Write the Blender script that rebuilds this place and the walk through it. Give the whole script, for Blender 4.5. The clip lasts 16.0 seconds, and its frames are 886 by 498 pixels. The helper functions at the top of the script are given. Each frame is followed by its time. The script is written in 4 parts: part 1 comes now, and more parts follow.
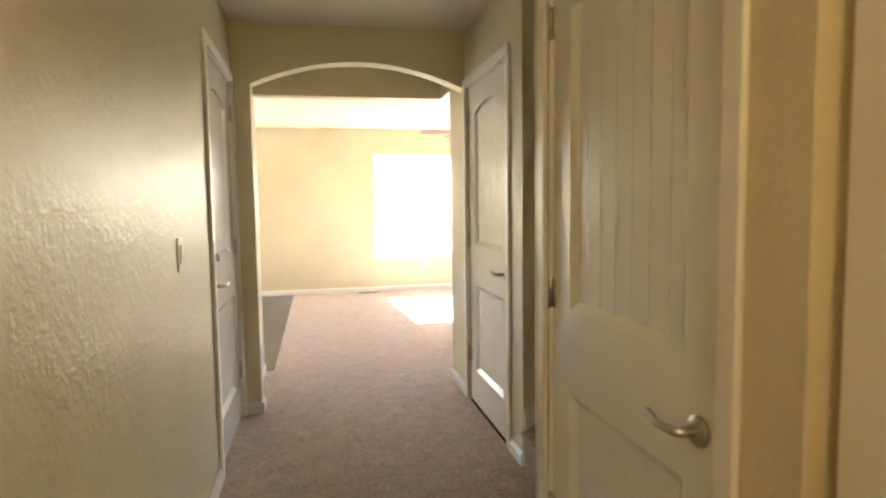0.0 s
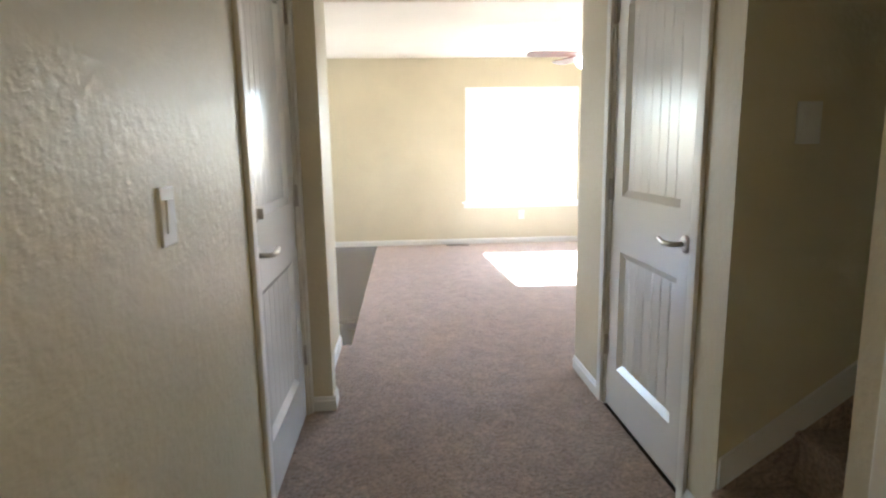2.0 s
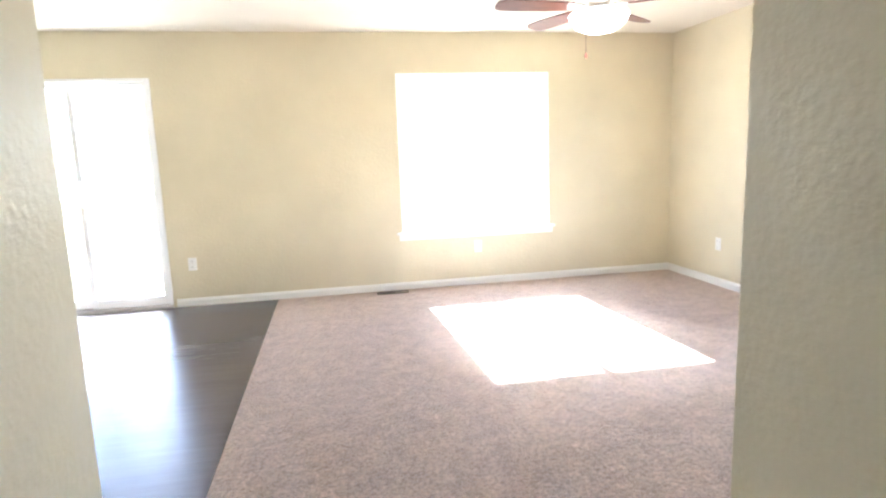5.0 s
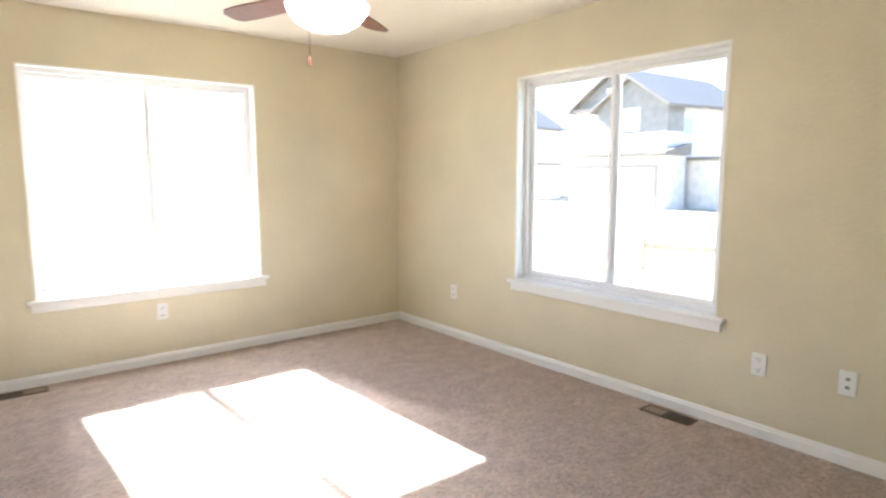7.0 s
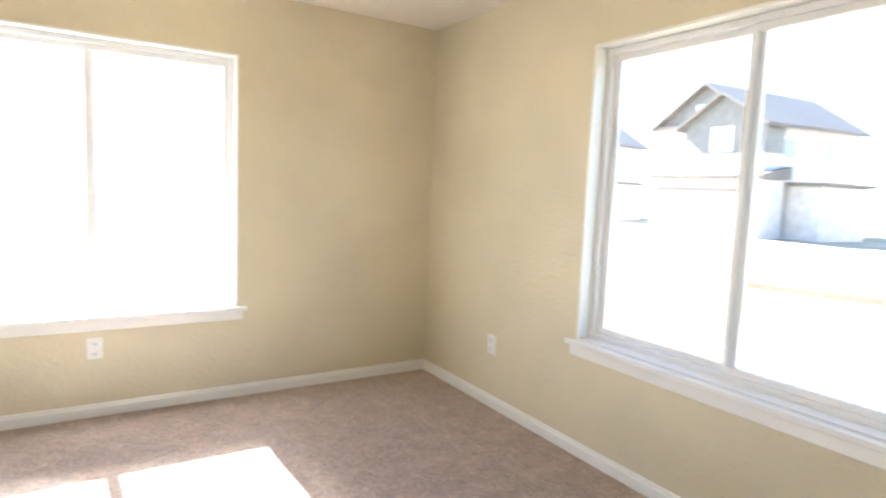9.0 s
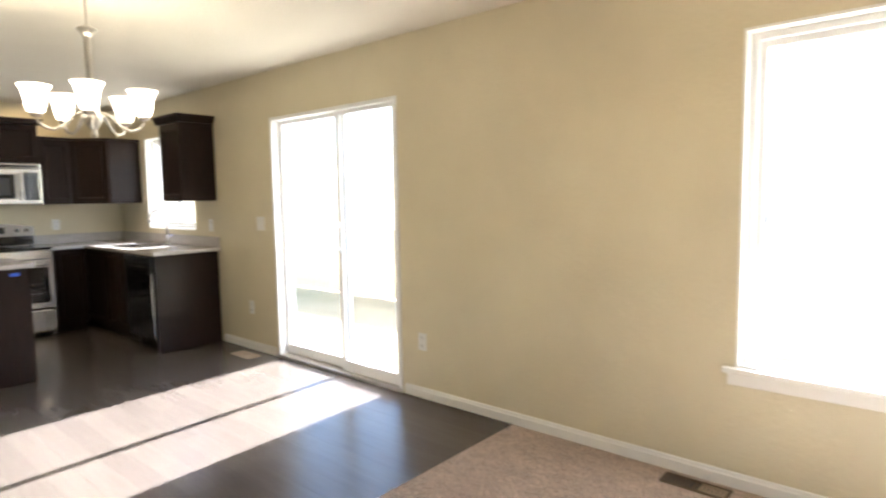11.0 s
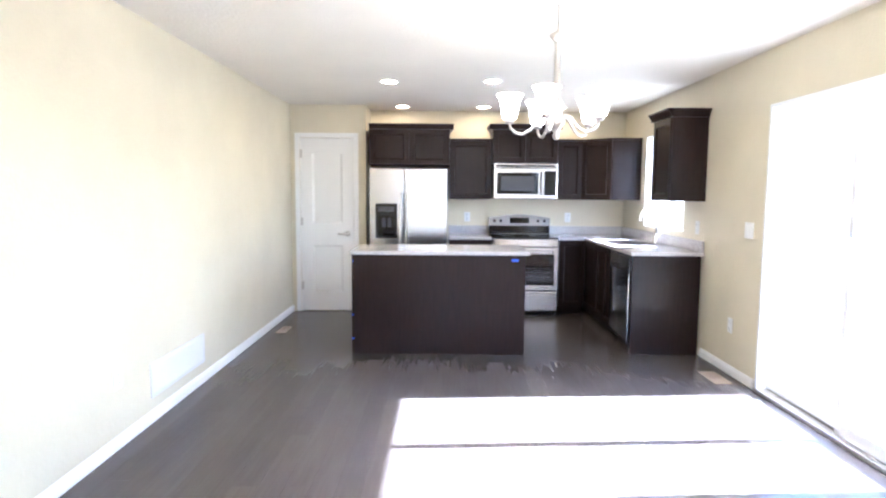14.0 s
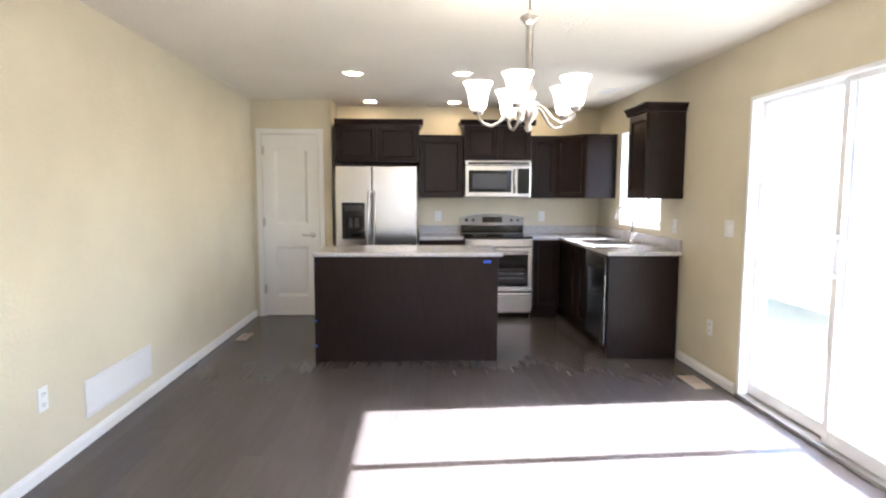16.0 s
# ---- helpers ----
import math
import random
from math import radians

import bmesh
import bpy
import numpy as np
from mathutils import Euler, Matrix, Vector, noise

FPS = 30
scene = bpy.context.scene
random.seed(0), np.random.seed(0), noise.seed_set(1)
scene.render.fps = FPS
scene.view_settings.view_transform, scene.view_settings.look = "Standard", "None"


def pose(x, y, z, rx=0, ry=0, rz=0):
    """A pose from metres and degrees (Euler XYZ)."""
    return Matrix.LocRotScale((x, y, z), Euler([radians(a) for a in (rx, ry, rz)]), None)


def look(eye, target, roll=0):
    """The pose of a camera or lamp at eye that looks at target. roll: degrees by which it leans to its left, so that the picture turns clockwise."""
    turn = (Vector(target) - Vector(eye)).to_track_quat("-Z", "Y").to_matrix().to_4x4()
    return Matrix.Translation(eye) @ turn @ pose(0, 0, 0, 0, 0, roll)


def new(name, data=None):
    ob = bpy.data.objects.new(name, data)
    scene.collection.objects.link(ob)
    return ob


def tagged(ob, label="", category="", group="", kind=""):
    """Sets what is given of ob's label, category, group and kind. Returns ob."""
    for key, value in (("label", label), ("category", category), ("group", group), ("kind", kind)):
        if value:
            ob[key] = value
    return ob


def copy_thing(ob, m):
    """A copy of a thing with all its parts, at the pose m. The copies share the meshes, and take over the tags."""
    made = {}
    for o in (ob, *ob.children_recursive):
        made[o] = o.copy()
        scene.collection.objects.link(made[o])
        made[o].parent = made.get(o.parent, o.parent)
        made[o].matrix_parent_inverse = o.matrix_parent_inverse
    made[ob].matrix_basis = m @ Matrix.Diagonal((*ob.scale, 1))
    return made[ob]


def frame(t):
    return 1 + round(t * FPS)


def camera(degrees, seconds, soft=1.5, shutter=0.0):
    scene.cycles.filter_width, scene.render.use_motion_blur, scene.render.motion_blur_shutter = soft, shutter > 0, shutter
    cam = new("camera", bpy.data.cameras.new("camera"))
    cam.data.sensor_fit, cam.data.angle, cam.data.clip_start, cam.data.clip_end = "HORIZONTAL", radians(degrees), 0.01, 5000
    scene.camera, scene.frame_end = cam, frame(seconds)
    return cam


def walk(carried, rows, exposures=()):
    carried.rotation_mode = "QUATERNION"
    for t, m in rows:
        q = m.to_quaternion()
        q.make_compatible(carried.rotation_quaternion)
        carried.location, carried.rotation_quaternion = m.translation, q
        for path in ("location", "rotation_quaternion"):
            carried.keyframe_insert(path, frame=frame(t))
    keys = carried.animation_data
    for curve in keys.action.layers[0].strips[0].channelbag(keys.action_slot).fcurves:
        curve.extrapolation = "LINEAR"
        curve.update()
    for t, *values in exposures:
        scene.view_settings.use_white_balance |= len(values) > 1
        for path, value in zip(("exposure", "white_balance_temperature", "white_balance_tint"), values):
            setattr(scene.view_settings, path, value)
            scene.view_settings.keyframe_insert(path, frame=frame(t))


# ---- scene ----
# the camera and its walk
cam = camera(74.4, 16.0, soft=2.2, shutter=0.3)
PATH = [
    (0, (0.522, -3.765, 1.309), (0.939, -1.815, 1.154), -0.8),
    (0.5, (0.465, -3.562, 1.325), (0.749, -1.59, 1.157), 0.2),
    (1, (0.45, -3.36, 1.298), (0.645, -1.382, 1.078), -0.9),
    (1.5, (0.49, -3.013, 1.288), (0.575, -1.039, 0.98), -0.7),
    (2, (0.516, -2.749, 1.265), (0.647, -0.782, 0.929), -0.9),
    (2.5, (0.493, -2.448, 1.3), (0.864, -0.511, 0.967), 0.2),
    (3, (0.522, -2.108, 1.29), (0.933, -0.168, 1.034), 0.0),
    (3.2, (0.531, -1.956, 1.31), (0.914, -0.011, 1.04), -0.4),
    (5.3, (0.73, -0.34, 1.276), (1.098, 1.572, 0.955), -2.4),
    (5.5, (0.742, -0.2, 1.269), (1.221, 1.686, 0.944), -2.3),
    (6, (0.823, 0.043, 1.276), (1.566, 1.869, 0.939), -1.7),
    (6.5, (0.964, 0.301, 1.314), (1.947, 2.016, 1.009), -0.7),
    (7, (1.08, 0.5, 1.362), (2.326, 2.044, 1.111), -0.1),
    (7.5, (1.271, 0.651, 1.368), (2.75, 1.98, 1.155), 1.0),
    (8, (1.562, 0.8, 1.346), (3.115, 2.046, 1.153), 1.3),
    (8.5, (1.816, 1.054, 1.317), (3.244, 2.442, 1.133), 2.9),
    (9, (2.05, 1.392, 1.333), (3.102, 3.079, 1.125), 2.4),
    (9.5, (2.398, 1.619, 1.267), (2.757, 3.577, 1.083), 1.1),
    (10, (2.421, 1.909, 1.321), (2.061, 3.865, 1.11), 0.2),
    (10.2, (2.309, 1.977, 1.32), (1.732, 3.881, 1.115), -0.5),
    (12.3, (1.927, 2.448, 1.444), (0.081, 3.187, 1.232), 0.5),
    (12.5, (1.899, 2.472, 1.429), (0.027, 3.144, 1.22), 0.5),
    (13, (1.885, 2.596, 1.396), (-0.062, 3.012, 1.201), 0.6),
    (13.5, (1.818, 2.681, 1.404), (-0.167, 2.83, 1.208), 0.4),
    (14, (1.833, 2.735, 1.406), (-0.158, 2.739, 1.217), 0.4),
    (14.5, (1.848, 2.786, 1.406), (-0.144, 2.745, 1.224), 0.4),
    (15, (1.789, 2.807, 1.404), (-0.202, 2.773, 1.217), 0.2),
    (15.5, (1.743, 2.816, 1.387), (-0.248, 2.835, 1.202), 0.3),
    (16, (1.571, 2.792, 1.394), (-0.418, 2.881, 1.204), 0.2),
]
EXPOSURES = [(0.0, 4.55, 6150, 10), (1.0, 4.35, 5600, 10), (2.0, 4.16, 5150, 10), (2.5, 4.44, 5150, 10), (3.0, 4.83, 5200, 10), (5.5, 4.0, 5150, 10), (6.5, 3.64, 5350, 10),
             (8.0, 3.38, 5600, 10), (8.5, 3.54, 5500, 10), (9.5, 3.30, 5800, 10), (10.0, 3.25, 6050, 10), (12.3, 3.88, 5450, 12), (13.5, 4.35, 4900, 15), (14.5, 4.62, 4800, 17), (16.0, 3.88, 5300, 15)]
walk(cam, [(t, look(eye, target, roll)) for t, eye, target, roll in PATH], EXPOSURES)

# strengths of the light
SKY, SUN, GLOW, CANGLOW = 0.08, 5.0, 1.0, 9.0
CHW, FANW, HALLW = 0.22, 0.9, 0.8
CHTURN, FANTURN = -0.384, 37

# ---------------------------------------------------------------- world, sun, lamps
SUN_TO = Vector((-0.050, 1.0, 0.742)).normalized()      # towards the sun
world = bpy.data.worlds.new("sky")
world.use_nodes = True
scene.world = world
wn = world.node_tree.nodes
sky = wn.new("ShaderNodeTexSky")
sky.sky_type, sky.sun_disc = "NISHITA", False
sky.sun_elevation = math.asin(SUN_TO.z)
sky.sun_rotation = math.atan2(SUN_TO.x, SUN_TO.y)
sky.dust_density = 0.8
wn["Background"].inputs["Strength"].default_value = SKY
world.node_tree.links.new(sky.outputs[0], wn["Background"].inputs["Color"])

sun_data = bpy.data.lights.new("sun", "SUN")
sun_data.energy, sun_data.angle, sun_data.color = SUN, radians(0.6), (1.0, 0.95, 0.86)
sun = new("sun", sun_data)
sun.matrix_world = look(SUN_TO * 40, (0, 0, 0))


def bulb(x, y, z, watts, radius, color):
    data = bpy.data.lights.new("bulb", "POINT")
    data.energy, data.shadow_soft_size, data.color = watts, radius, color
    ob = new("bulb", data)
    ob.location = (x, y, z)
    return ob


# ---------------------------------------------------------------- plan, metres
YN, XE, YS, XW = 5.01, 4.18, 0.97, -5.50      # north, east, kitchen south, kitchen west faces
H = 2.42                                       # ceiling
XL, XR = 0.145, 1.485                          # arch's jamb, passage's right face
XH, XQ = 0.035, 0.075                          # hall's left face, passage's left face
YR = 0.43                                      # living room's south face
XC = 1.24                                      # closet's face
YST0, YST1 = -1.90, -1.10                      # stair opening
XP = -5.035                                    # pantry's face
T = 0.12                                       # inner wall
TO = 0.16                                      # outer wall
YB = -5.0                                      # entry's end


# ---------------------------------------------------------------- materials
def mat(name, color, rough=0.5, metal=0.0):
    m = bpy.data.materials.new(name)
    m.use_nodes = True
    b = m.node_tree.nodes["Principled BSDF"]
    b.inputs["Base Color"].default_value = (*color, 1)
    b.inputs["Roughness"].default_value = rough
    b.inputs["Metallic"].default_value = metal
    return m


def nodes(m):
    nt = m.node_tree
    return nt, nt.nodes["Principled BSDF"]


def tex(nt, kind="ShaderNodeTexNoise", scale=10.0, detail=4.0, stretch=None, rough=0.55):
    co = nt.nodes.new("ShaderNodeTexCoord")
    n = nt.nodes.new(kind)
    n.inputs["Scale"].default_value = scale
    if kind == "ShaderNodeTexNoise":
        n.inputs["Detail"].default_value = detail
        n.inputs["Roughness"].default_value = rough
    src = co.outputs["Object"]
    if stretch:
        mp = nt.nodes.new("ShaderNodeMapping")
        mp.inputs["Scale"].default_value = stretch
        nt.links.new(src, mp.inputs["Vector"])
        src = mp.outputs["Vector"]
    nt.links.new(src, n.inputs["Vector"])
    return n


def ramp(nt, src, stops):
    r = nt.nodes.new("ShaderNodeValToRGB")
    while len(r.color_ramp.elements) < len(stops):
        r.color_ramp.elements.new(0.5)
    for e, (p, c) in zip(r.color_ramp.elements, stops):
        e.position, e.color = p, (*c, 1) if len(c) == 3 else c
    nt.links.new(src, r.inputs["Fac"])
    return r


def bump(nt, bsdf, src, strength, distance):
    b = nt.nodes.new("ShaderNodeBump")
    b.inputs["Strength"].default_value, b.inputs["Distance"].default_value = strength, distance
    nt.links.new(src, b.inputs["Height"])
    nt.links.new(b.outputs["Normal"], bsdf.inputs["Normal"])
    return b


def shade(c, k):
    return tuple(v * k for v in c)


def painted(name, color, rough, grain, height, vary=0.06, blotch=0.0):
    """Rolled wall paint over a knock-down texture."""
    m = mat(name, color, rough)
    nt, b = nodes(m)
    big = tex(nt, scale=1.3, detail=3)
    r = ramp(nt, big.outputs["Fac"], [(0.3, shade(color, 1 - vary)), (0.7, shade(color, 1 + vary))])
    nt.links.new(r.outputs["Color"], b.inputs["Base Color"])
    fine = tex(nt, scale=grain, detail=3)
    flat = ramp(nt, fine.outputs["Fac"], [(0.36, (0, 0, 0)), (0.66, (1, 1, 1))])
    bump(nt, b, flat.outputs["Color"], 0.7, height)
    if blotch:
        sheen = ramp(nt, flat.outputs["Color"], [(0.0, (rough + blotch,) * 3), (1.0, (rough - blotch,) * 3)])
        nt.links.new(sheen.outputs["Color"], b.inputs["Roughness"])
    return m


WALL = (0.64, 0.580, 0.418)
M_WALL = painted("wall_paint", WALL, 0.37, 44, 0.0013, blotch=0.07)
nodes(M_WALL)[1].inputs["Specular IOR Level"].default_value = 0.30
M_CEIL = painted("ceiling_paint", (0.76, 0.715, 0.62), 0.8, 45, 0.002, 0.03)
M_TRIM = painted("white_trim_paint", (0.80, 0.79, 0.75), 0.33, 60, 0.0002, 0.02)
M_DOOR = painted("white_door_paint", (0.78, 0.77, 0.73), 0.20, 70, 0.0003, 0.02)
M_VINYL = mat("white_vinyl", (0.80, 0.80, 0.80), 0.35)
M_PLATE = mat("white_plastic", (0.78, 0.78, 0.75), 0.35)
# near-black that stands in for the shade inside slots and register openings
M_SLOTSHADE = mat("slot_shade_black", (0.03, 0.03, 0.03), 0.5)
M_NICKEL = mat("satin_nickel", (0.55, 0.52, 0.48), 0.28, 1.0)
M_CHROME = mat("chrome", (0.8, 0.8, 0.8), 0.08, 1.0)
M_BLACKGLASS = mat("black_glass", (0.006, 0.006, 0.007), 0.06)
M_BLACK = mat("black_enamel", (0.012, 0.012, 0.013), 0.25)
M_GREYPLASTIC = mat("grey_plastic", (0.16, 0.16, 0.17), 0.4)
M_GRILLE = mat("white_grille_paint", (0.70, 0.69, 0.66), 0.45)
M_BOXGREY = mat("pale_grey_box_paint", (0.30, 0.27, 0.25), 0.6)
# subfloor coloured near-black so the plank gaps look shaded
M_SUBFLOOR = mat("gap_shade_subfloor", (0.03, 0.027, 0.025), 0.95)
M_TAPE = mat("blue_masking_tape", (0.02, 0.10, 0.62), 0.6)
M_BRONZE = mat("brown_register_metal", (0.10, 0.065, 0.04), 0.45, 0.3)
M_TANMETAL = mat("tan_register_metal", (0.36, 0.28, 0.20), 0.5, 0.2)

M_STEEL = mat("brushed_stainless", (0.62, 0.605, 0.585), 0.21, 1.0)
nt, b = nodes(M_STEEL)
b.inputs["Anisotropic"].default_value = 0.5
g = tex(nt, scale=30, detail=4, stretch=(1.0, 1.0, 30))
r = ramp(nt, g.outputs["Fac"], [(0.3, (0.58, 0.565, 0.545)), (0.7, (0.66, 0.645, 0.625))])
nt.links.new(r.outputs["Color"], b.inputs["Base Color"])

M_STEELDARK = mat("dull_stainless", (0.26, 0.25, 0.24), 0.30, 1.0)
M_SCREEN = mat("dark_mesh_screen", (0.045, 0.045, 0.047), 0.35)
M_ESP = mat("espresso_stained_wood", (0.020, 0.012, 0.009), 0.30)
nt, b = nodes(M_ESP)
b.inputs["Specular IOR Level"].default_value = 0.20
g = tex(nt, scale=9, detail=6, stretch=(6, 6, 0.5))
r = ramp(nt, g.outputs["Fac"], [(0.3, (0.011, 0.0062, 0.0050)), (0.7, (0.018, 0.0098, 0.0072))])
nt.links.new(r.outputs["Color"], b.inputs["Base Color"])
bump(nt, b, g.outputs["Fac"], 0.06, 0.0004)

M_GRANITE = mat("speckled_grey_granite", (0.45, 0.44, 0.42), 0.12)
nt, b = nodes(M_GRANITE)
g = tex(nt, scale=85, detail=6, rough=0.7)
r = ramp(nt, g.outputs["Fac"], [(0.30, (0.20, 0.19, 0.19)), (0.42, (0.40, 0.385, 0.375)), (0.54, (0.55, 0.535, 0.52)), (0.70, (0.70, 0.685, 0.66))])
g2 = tex(nt, scale=7, detail=4)
r2 = ramp(nt, g2.outputs["Fac"], [(0.35, (0.88, 0.87, 0.87)), (0.65, (1.0, 0.98, 0.96))])
mx = nt.nodes.new("ShaderNodeMix")
mx.data_type, mx.blend_type = "RGBA", "MULTIPLY"
mx.inputs["Factor"].default_value = 1.0
nt.links.new(r.outputs["Color"], mx.inputs["A"])
nt.links.new(r2.outputs["Color"], mx.inputs["B"])
nt.links.new(mx.outputs["Result"], b.inputs["Base Color"])

M_CARPET = mat("brown_cut_pile_carpet", (0.2, 0.14, 0.11), 0.95)
nt, b = nodes(M_CARPET)
g = tex(nt, scale=58, detail=7, rough=0.74)
g2 = tex(nt, scale=9, detail=6, rough=0.6)
r = ramp(nt, g.outputs["Fac"], [(0.34, (0.19, 0.127, 0.090)), (0.5, (0.42, 0.305, 0.232)), (0.66, (0.68, 0.52, 0.42))])
r2 = ramp(nt, g2.outputs["Fac"], [(0.35, (0.80, 0.79, 0.78)), (0.65, (1.16, 1.16, 1.16))])
mx = nt.nodes.new("ShaderNodeMix")
mx.data_type, mx.blend_type = "RGBA", "MULTIPLY"
mx.inputs["Factor"].default_value = 1.0
nt.links.new(r.outputs["Color"], mx.inputs["A"])
nt.links.new(r2.outputs["Color"], mx.inputs["B"])
nt.links.new(mx.outputs["Result"], b.inputs["Base Color"])
b.inputs["Sheen Weight"].default_value = 0.6
b.inputs["Sheen Tint"].default_value = (0.95, 0.88, 0.82, 1)
bump(nt, b, tex(nt, scale=70, detail=5, rough=0.7).outputs["Fac"], 1.0, 0.02)

M_PLANK = mat("dark_wood_plank", (0.04, 0.03, 0.026), 0.24)
nt, b = nodes(M_PLANK)
oi = nt.nodes.new("ShaderNodeObjectInfo")
g = tex(nt, scale=3, detail=5, stretch=(1.0, 14, 1))
r = ramp(nt, g.outputs["Fac"], [(0.3, (0.078, 0.065, 0.058)), (0.7, (0.090, 0.076, 0.069))])
r2 = ramp(nt, oi.outputs["Random"], [(0.0, (0.88, 0.88, 0.88)), (1.0, (1.0, 1.0, 1.0))])
mx = nt.nodes.new("ShaderNodeMix")
mx.data_type, mx.blend_type = "RGBA", "MULTIPLY"
mx.inputs["Factor"].default_value = 1.0
nt.links.new(r.outputs["Color"], mx.inputs["A"])
nt.links.new(r2.outputs["Color"], mx.inputs["B"])
nt.links.new(mx.outputs["Result"], b.inputs["Base Color"])
b.inputs["Roughness"].default_value = 0.26
b.inputs["Specular IOR Level"].default_value = 0.28

M_BLADE = mat("reddish_brown_wood_blade", (0.13, 0.045, 0.028), 0.35)
nt, b = nodes(M_BLADE)
g = tex(nt, scale=7, detail=6, stretch=(1, 14, 1))
r = ramp(nt, g.outputs["Fac"], [(0.3, (0.075, 0.024, 0.016)), (0.7, (0.19, 0.068, 0.042))])
nt.links.new(r.outputs["Color"], b.inputs["Base Color"])

M_GLASS = mat("window_glass", (1, 1, 1), 0.0)
nt, b = nodes(M_GLASS)
b.inputs["Transmission Weight"].default_value = 1.0
b.inputs["IOR"].default_value = 1.05


def glow(name, color, strength):
    m = mat(name, (0.85, 0.83, 0.78), 0.4)
    nt, b = nodes(m)
    b.inputs["Emission Color"].default_value = (*color, 1)
    b.inputs["Emission Strength"].default_value = strength
    return m


M_SHADE = glow("lit_frosted_glass_shade", (1.0, 0.86, 0.62), GLOW)
M_BOWL = glow("lit_white_glass_bowl", (1.0, 0.90, 0.72), GLOW)
M_CAN = glow("lit_recessed_lens", (1.0, 0.72, 0.40), CANGLOW)

M_SIDING = mat("grey_blue_lap_siding", (0.20, 0.185, 0.17), 0.7)
M_SIDING2 = mat("cream_lap_siding", (0.55, 0.50, 0.46), 0.7)
M_EXTRIM = mat("brown_exterior_trim", (0.27, 0.215, 0.18), 0.6)
M_EXTPANE = mat("pale_far_window_glass", (0.30, 0.33, 0.36), 0.3)
M_ROOF = mat("grey_asphalt_shingle", (0.17, 0.148, 0.125), 0.9)
M_GARAGE = mat("white_garage_panel", (0.74, 0.73, 0.72), 0.5)
M_FENCE = mat("weathered_pine", (0.40, 0.32, 0.22), 0.8)
M_BOARD = mat("pale_cedar_board", (0.60, 0.52, 0.40), 0.8)
M_GROUND = mat("dry_grass_and_soil", (0.34, 0.29, 0.2), 0.95)
nt, b = nodes(M_GROUND)
g = tex(nt, scale=0.35, detail=8)
r = ramp(nt, g.outputs["Fac"], [(0.35, (0.25, 0.25, 0.16)), (0.5, (0.34, 0.30, 0.21)), (0.7, (0.42, 0.36, 0.25))])
nt.links.new(r.outputs["Color"], b.inputs["Base Color"])
bump(nt, b, tex(nt, scale=18, detail=6).outputs["Fac"], 0.6, 0.04)
for m_, s_ in ((M_SIDING, 0.9), (M_SIDING2, 0.9), (M_ROOF, 2.5), (M_GARAGE, 0.7), (M_FENCE, 4), (M_BOARD, 4)):
    nt, b = nodes(m_)
    c_ = tuple(b.inputs["Base Color"].default_value)[:3]
    r = ramp(nt, tex(nt, scale=s_ * 3, detail=6).outputs["Fac"], [(0.3, shade(c_, 0.85)), (0.7, shade(c_, 1.12))])
    nt.links.new(r.outputs["Color"], b.inputs["Base Color"])


# ---------------------------------------------------------------- mesh helpers
def box(bm, x0, y0, z0, x1, y1, z1, bevel=0.0):
    vs = [bm.verts.new((x, y, z)) for x in (x0, x1) for y in (y0, y1) for z in (z0, z1)]
    quads = ((0, 1, 3, 2), (4, 6, 7, 5), (0, 4, 5, 1), (2, 3, 7, 6), (0, 2, 6, 4), (1, 5, 7, 3))
    fs = [bm.faces.new([vs[i] for i in q]) for q in quads]
    if bevel:
        es = list({e for f in fs for e in f.edges})
        bmesh.ops.bevel(bm, geom=es, offset=bevel, segments=2, profile=0.5, affect="EDGES")
    return bm


def boxes(*rows, bevel=0.0):
    bm = bmesh.new()
    for row in rows:
        box(bm, *row, bevel=bevel)
    return bm


def prism(bm, outline, axis, a, b):
    """A flat outline pushed along an axis: 'x' takes (y, z), 'y' takes (x, z), 'z' takes (x, y)."""
    def at(p, d):
        return {"x": (d, p[0], p[1]), "y": (p[0], d, p[1]), "z": (p[0], p[1], d)}[axis]
    lo = [bm.verts.new(at(p, a)) for p in outline]
    hi = [bm.verts.new(at(p, b)) for p in outline]
    n = len(outline)
    for i in range(n):
        bm.faces.new((lo[i], lo[(i + 1) % n], hi[(i + 1) % n], hi[i]))
    bm.faces.new(lo)
    bm.faces.new(hi)
    bmesh.ops.recalc_face_normals(bm, faces=bm.faces)
    return bm


def lathe(bm, profile, centre=(0, 0, 0), n=24, turn=None):
    """Profile of (radius, height) turned about z; turn: a matrix laid over it."""
    m = Matrix.Translation(centre) @ (turn or Matrix())
    rings = []
    for r_, z_ in profile:
        if r_ < 1e-5:
            rings.append([bm.verts.new(m @ Vector((0, 0, z_)))])
        else:
            rings.append([bm.verts.new(m @ Vector((r_ * math.cos(2 * math.pi * i / n), r_ * math.sin(2 * math.pi * i / n), z_))) for i in range(n)])
    for a, b_ in zip(rings, rings[1:]):
        for i in range(n):
            j = (i + 1) % n
            if len(a) == 1 and len(b_) == 1:
                continue
            if len(a) == 1:
                f = bm.faces.new((a[0], b_[j], b_[i]))
            elif len(b_) == 1:
                f = bm.faces.new((a[i], a[j], b_[0]))
            else:
                f = bm.faces.new((a[i], a[j], b_[j], b_[i]))
            f.smooth = True
    return bm


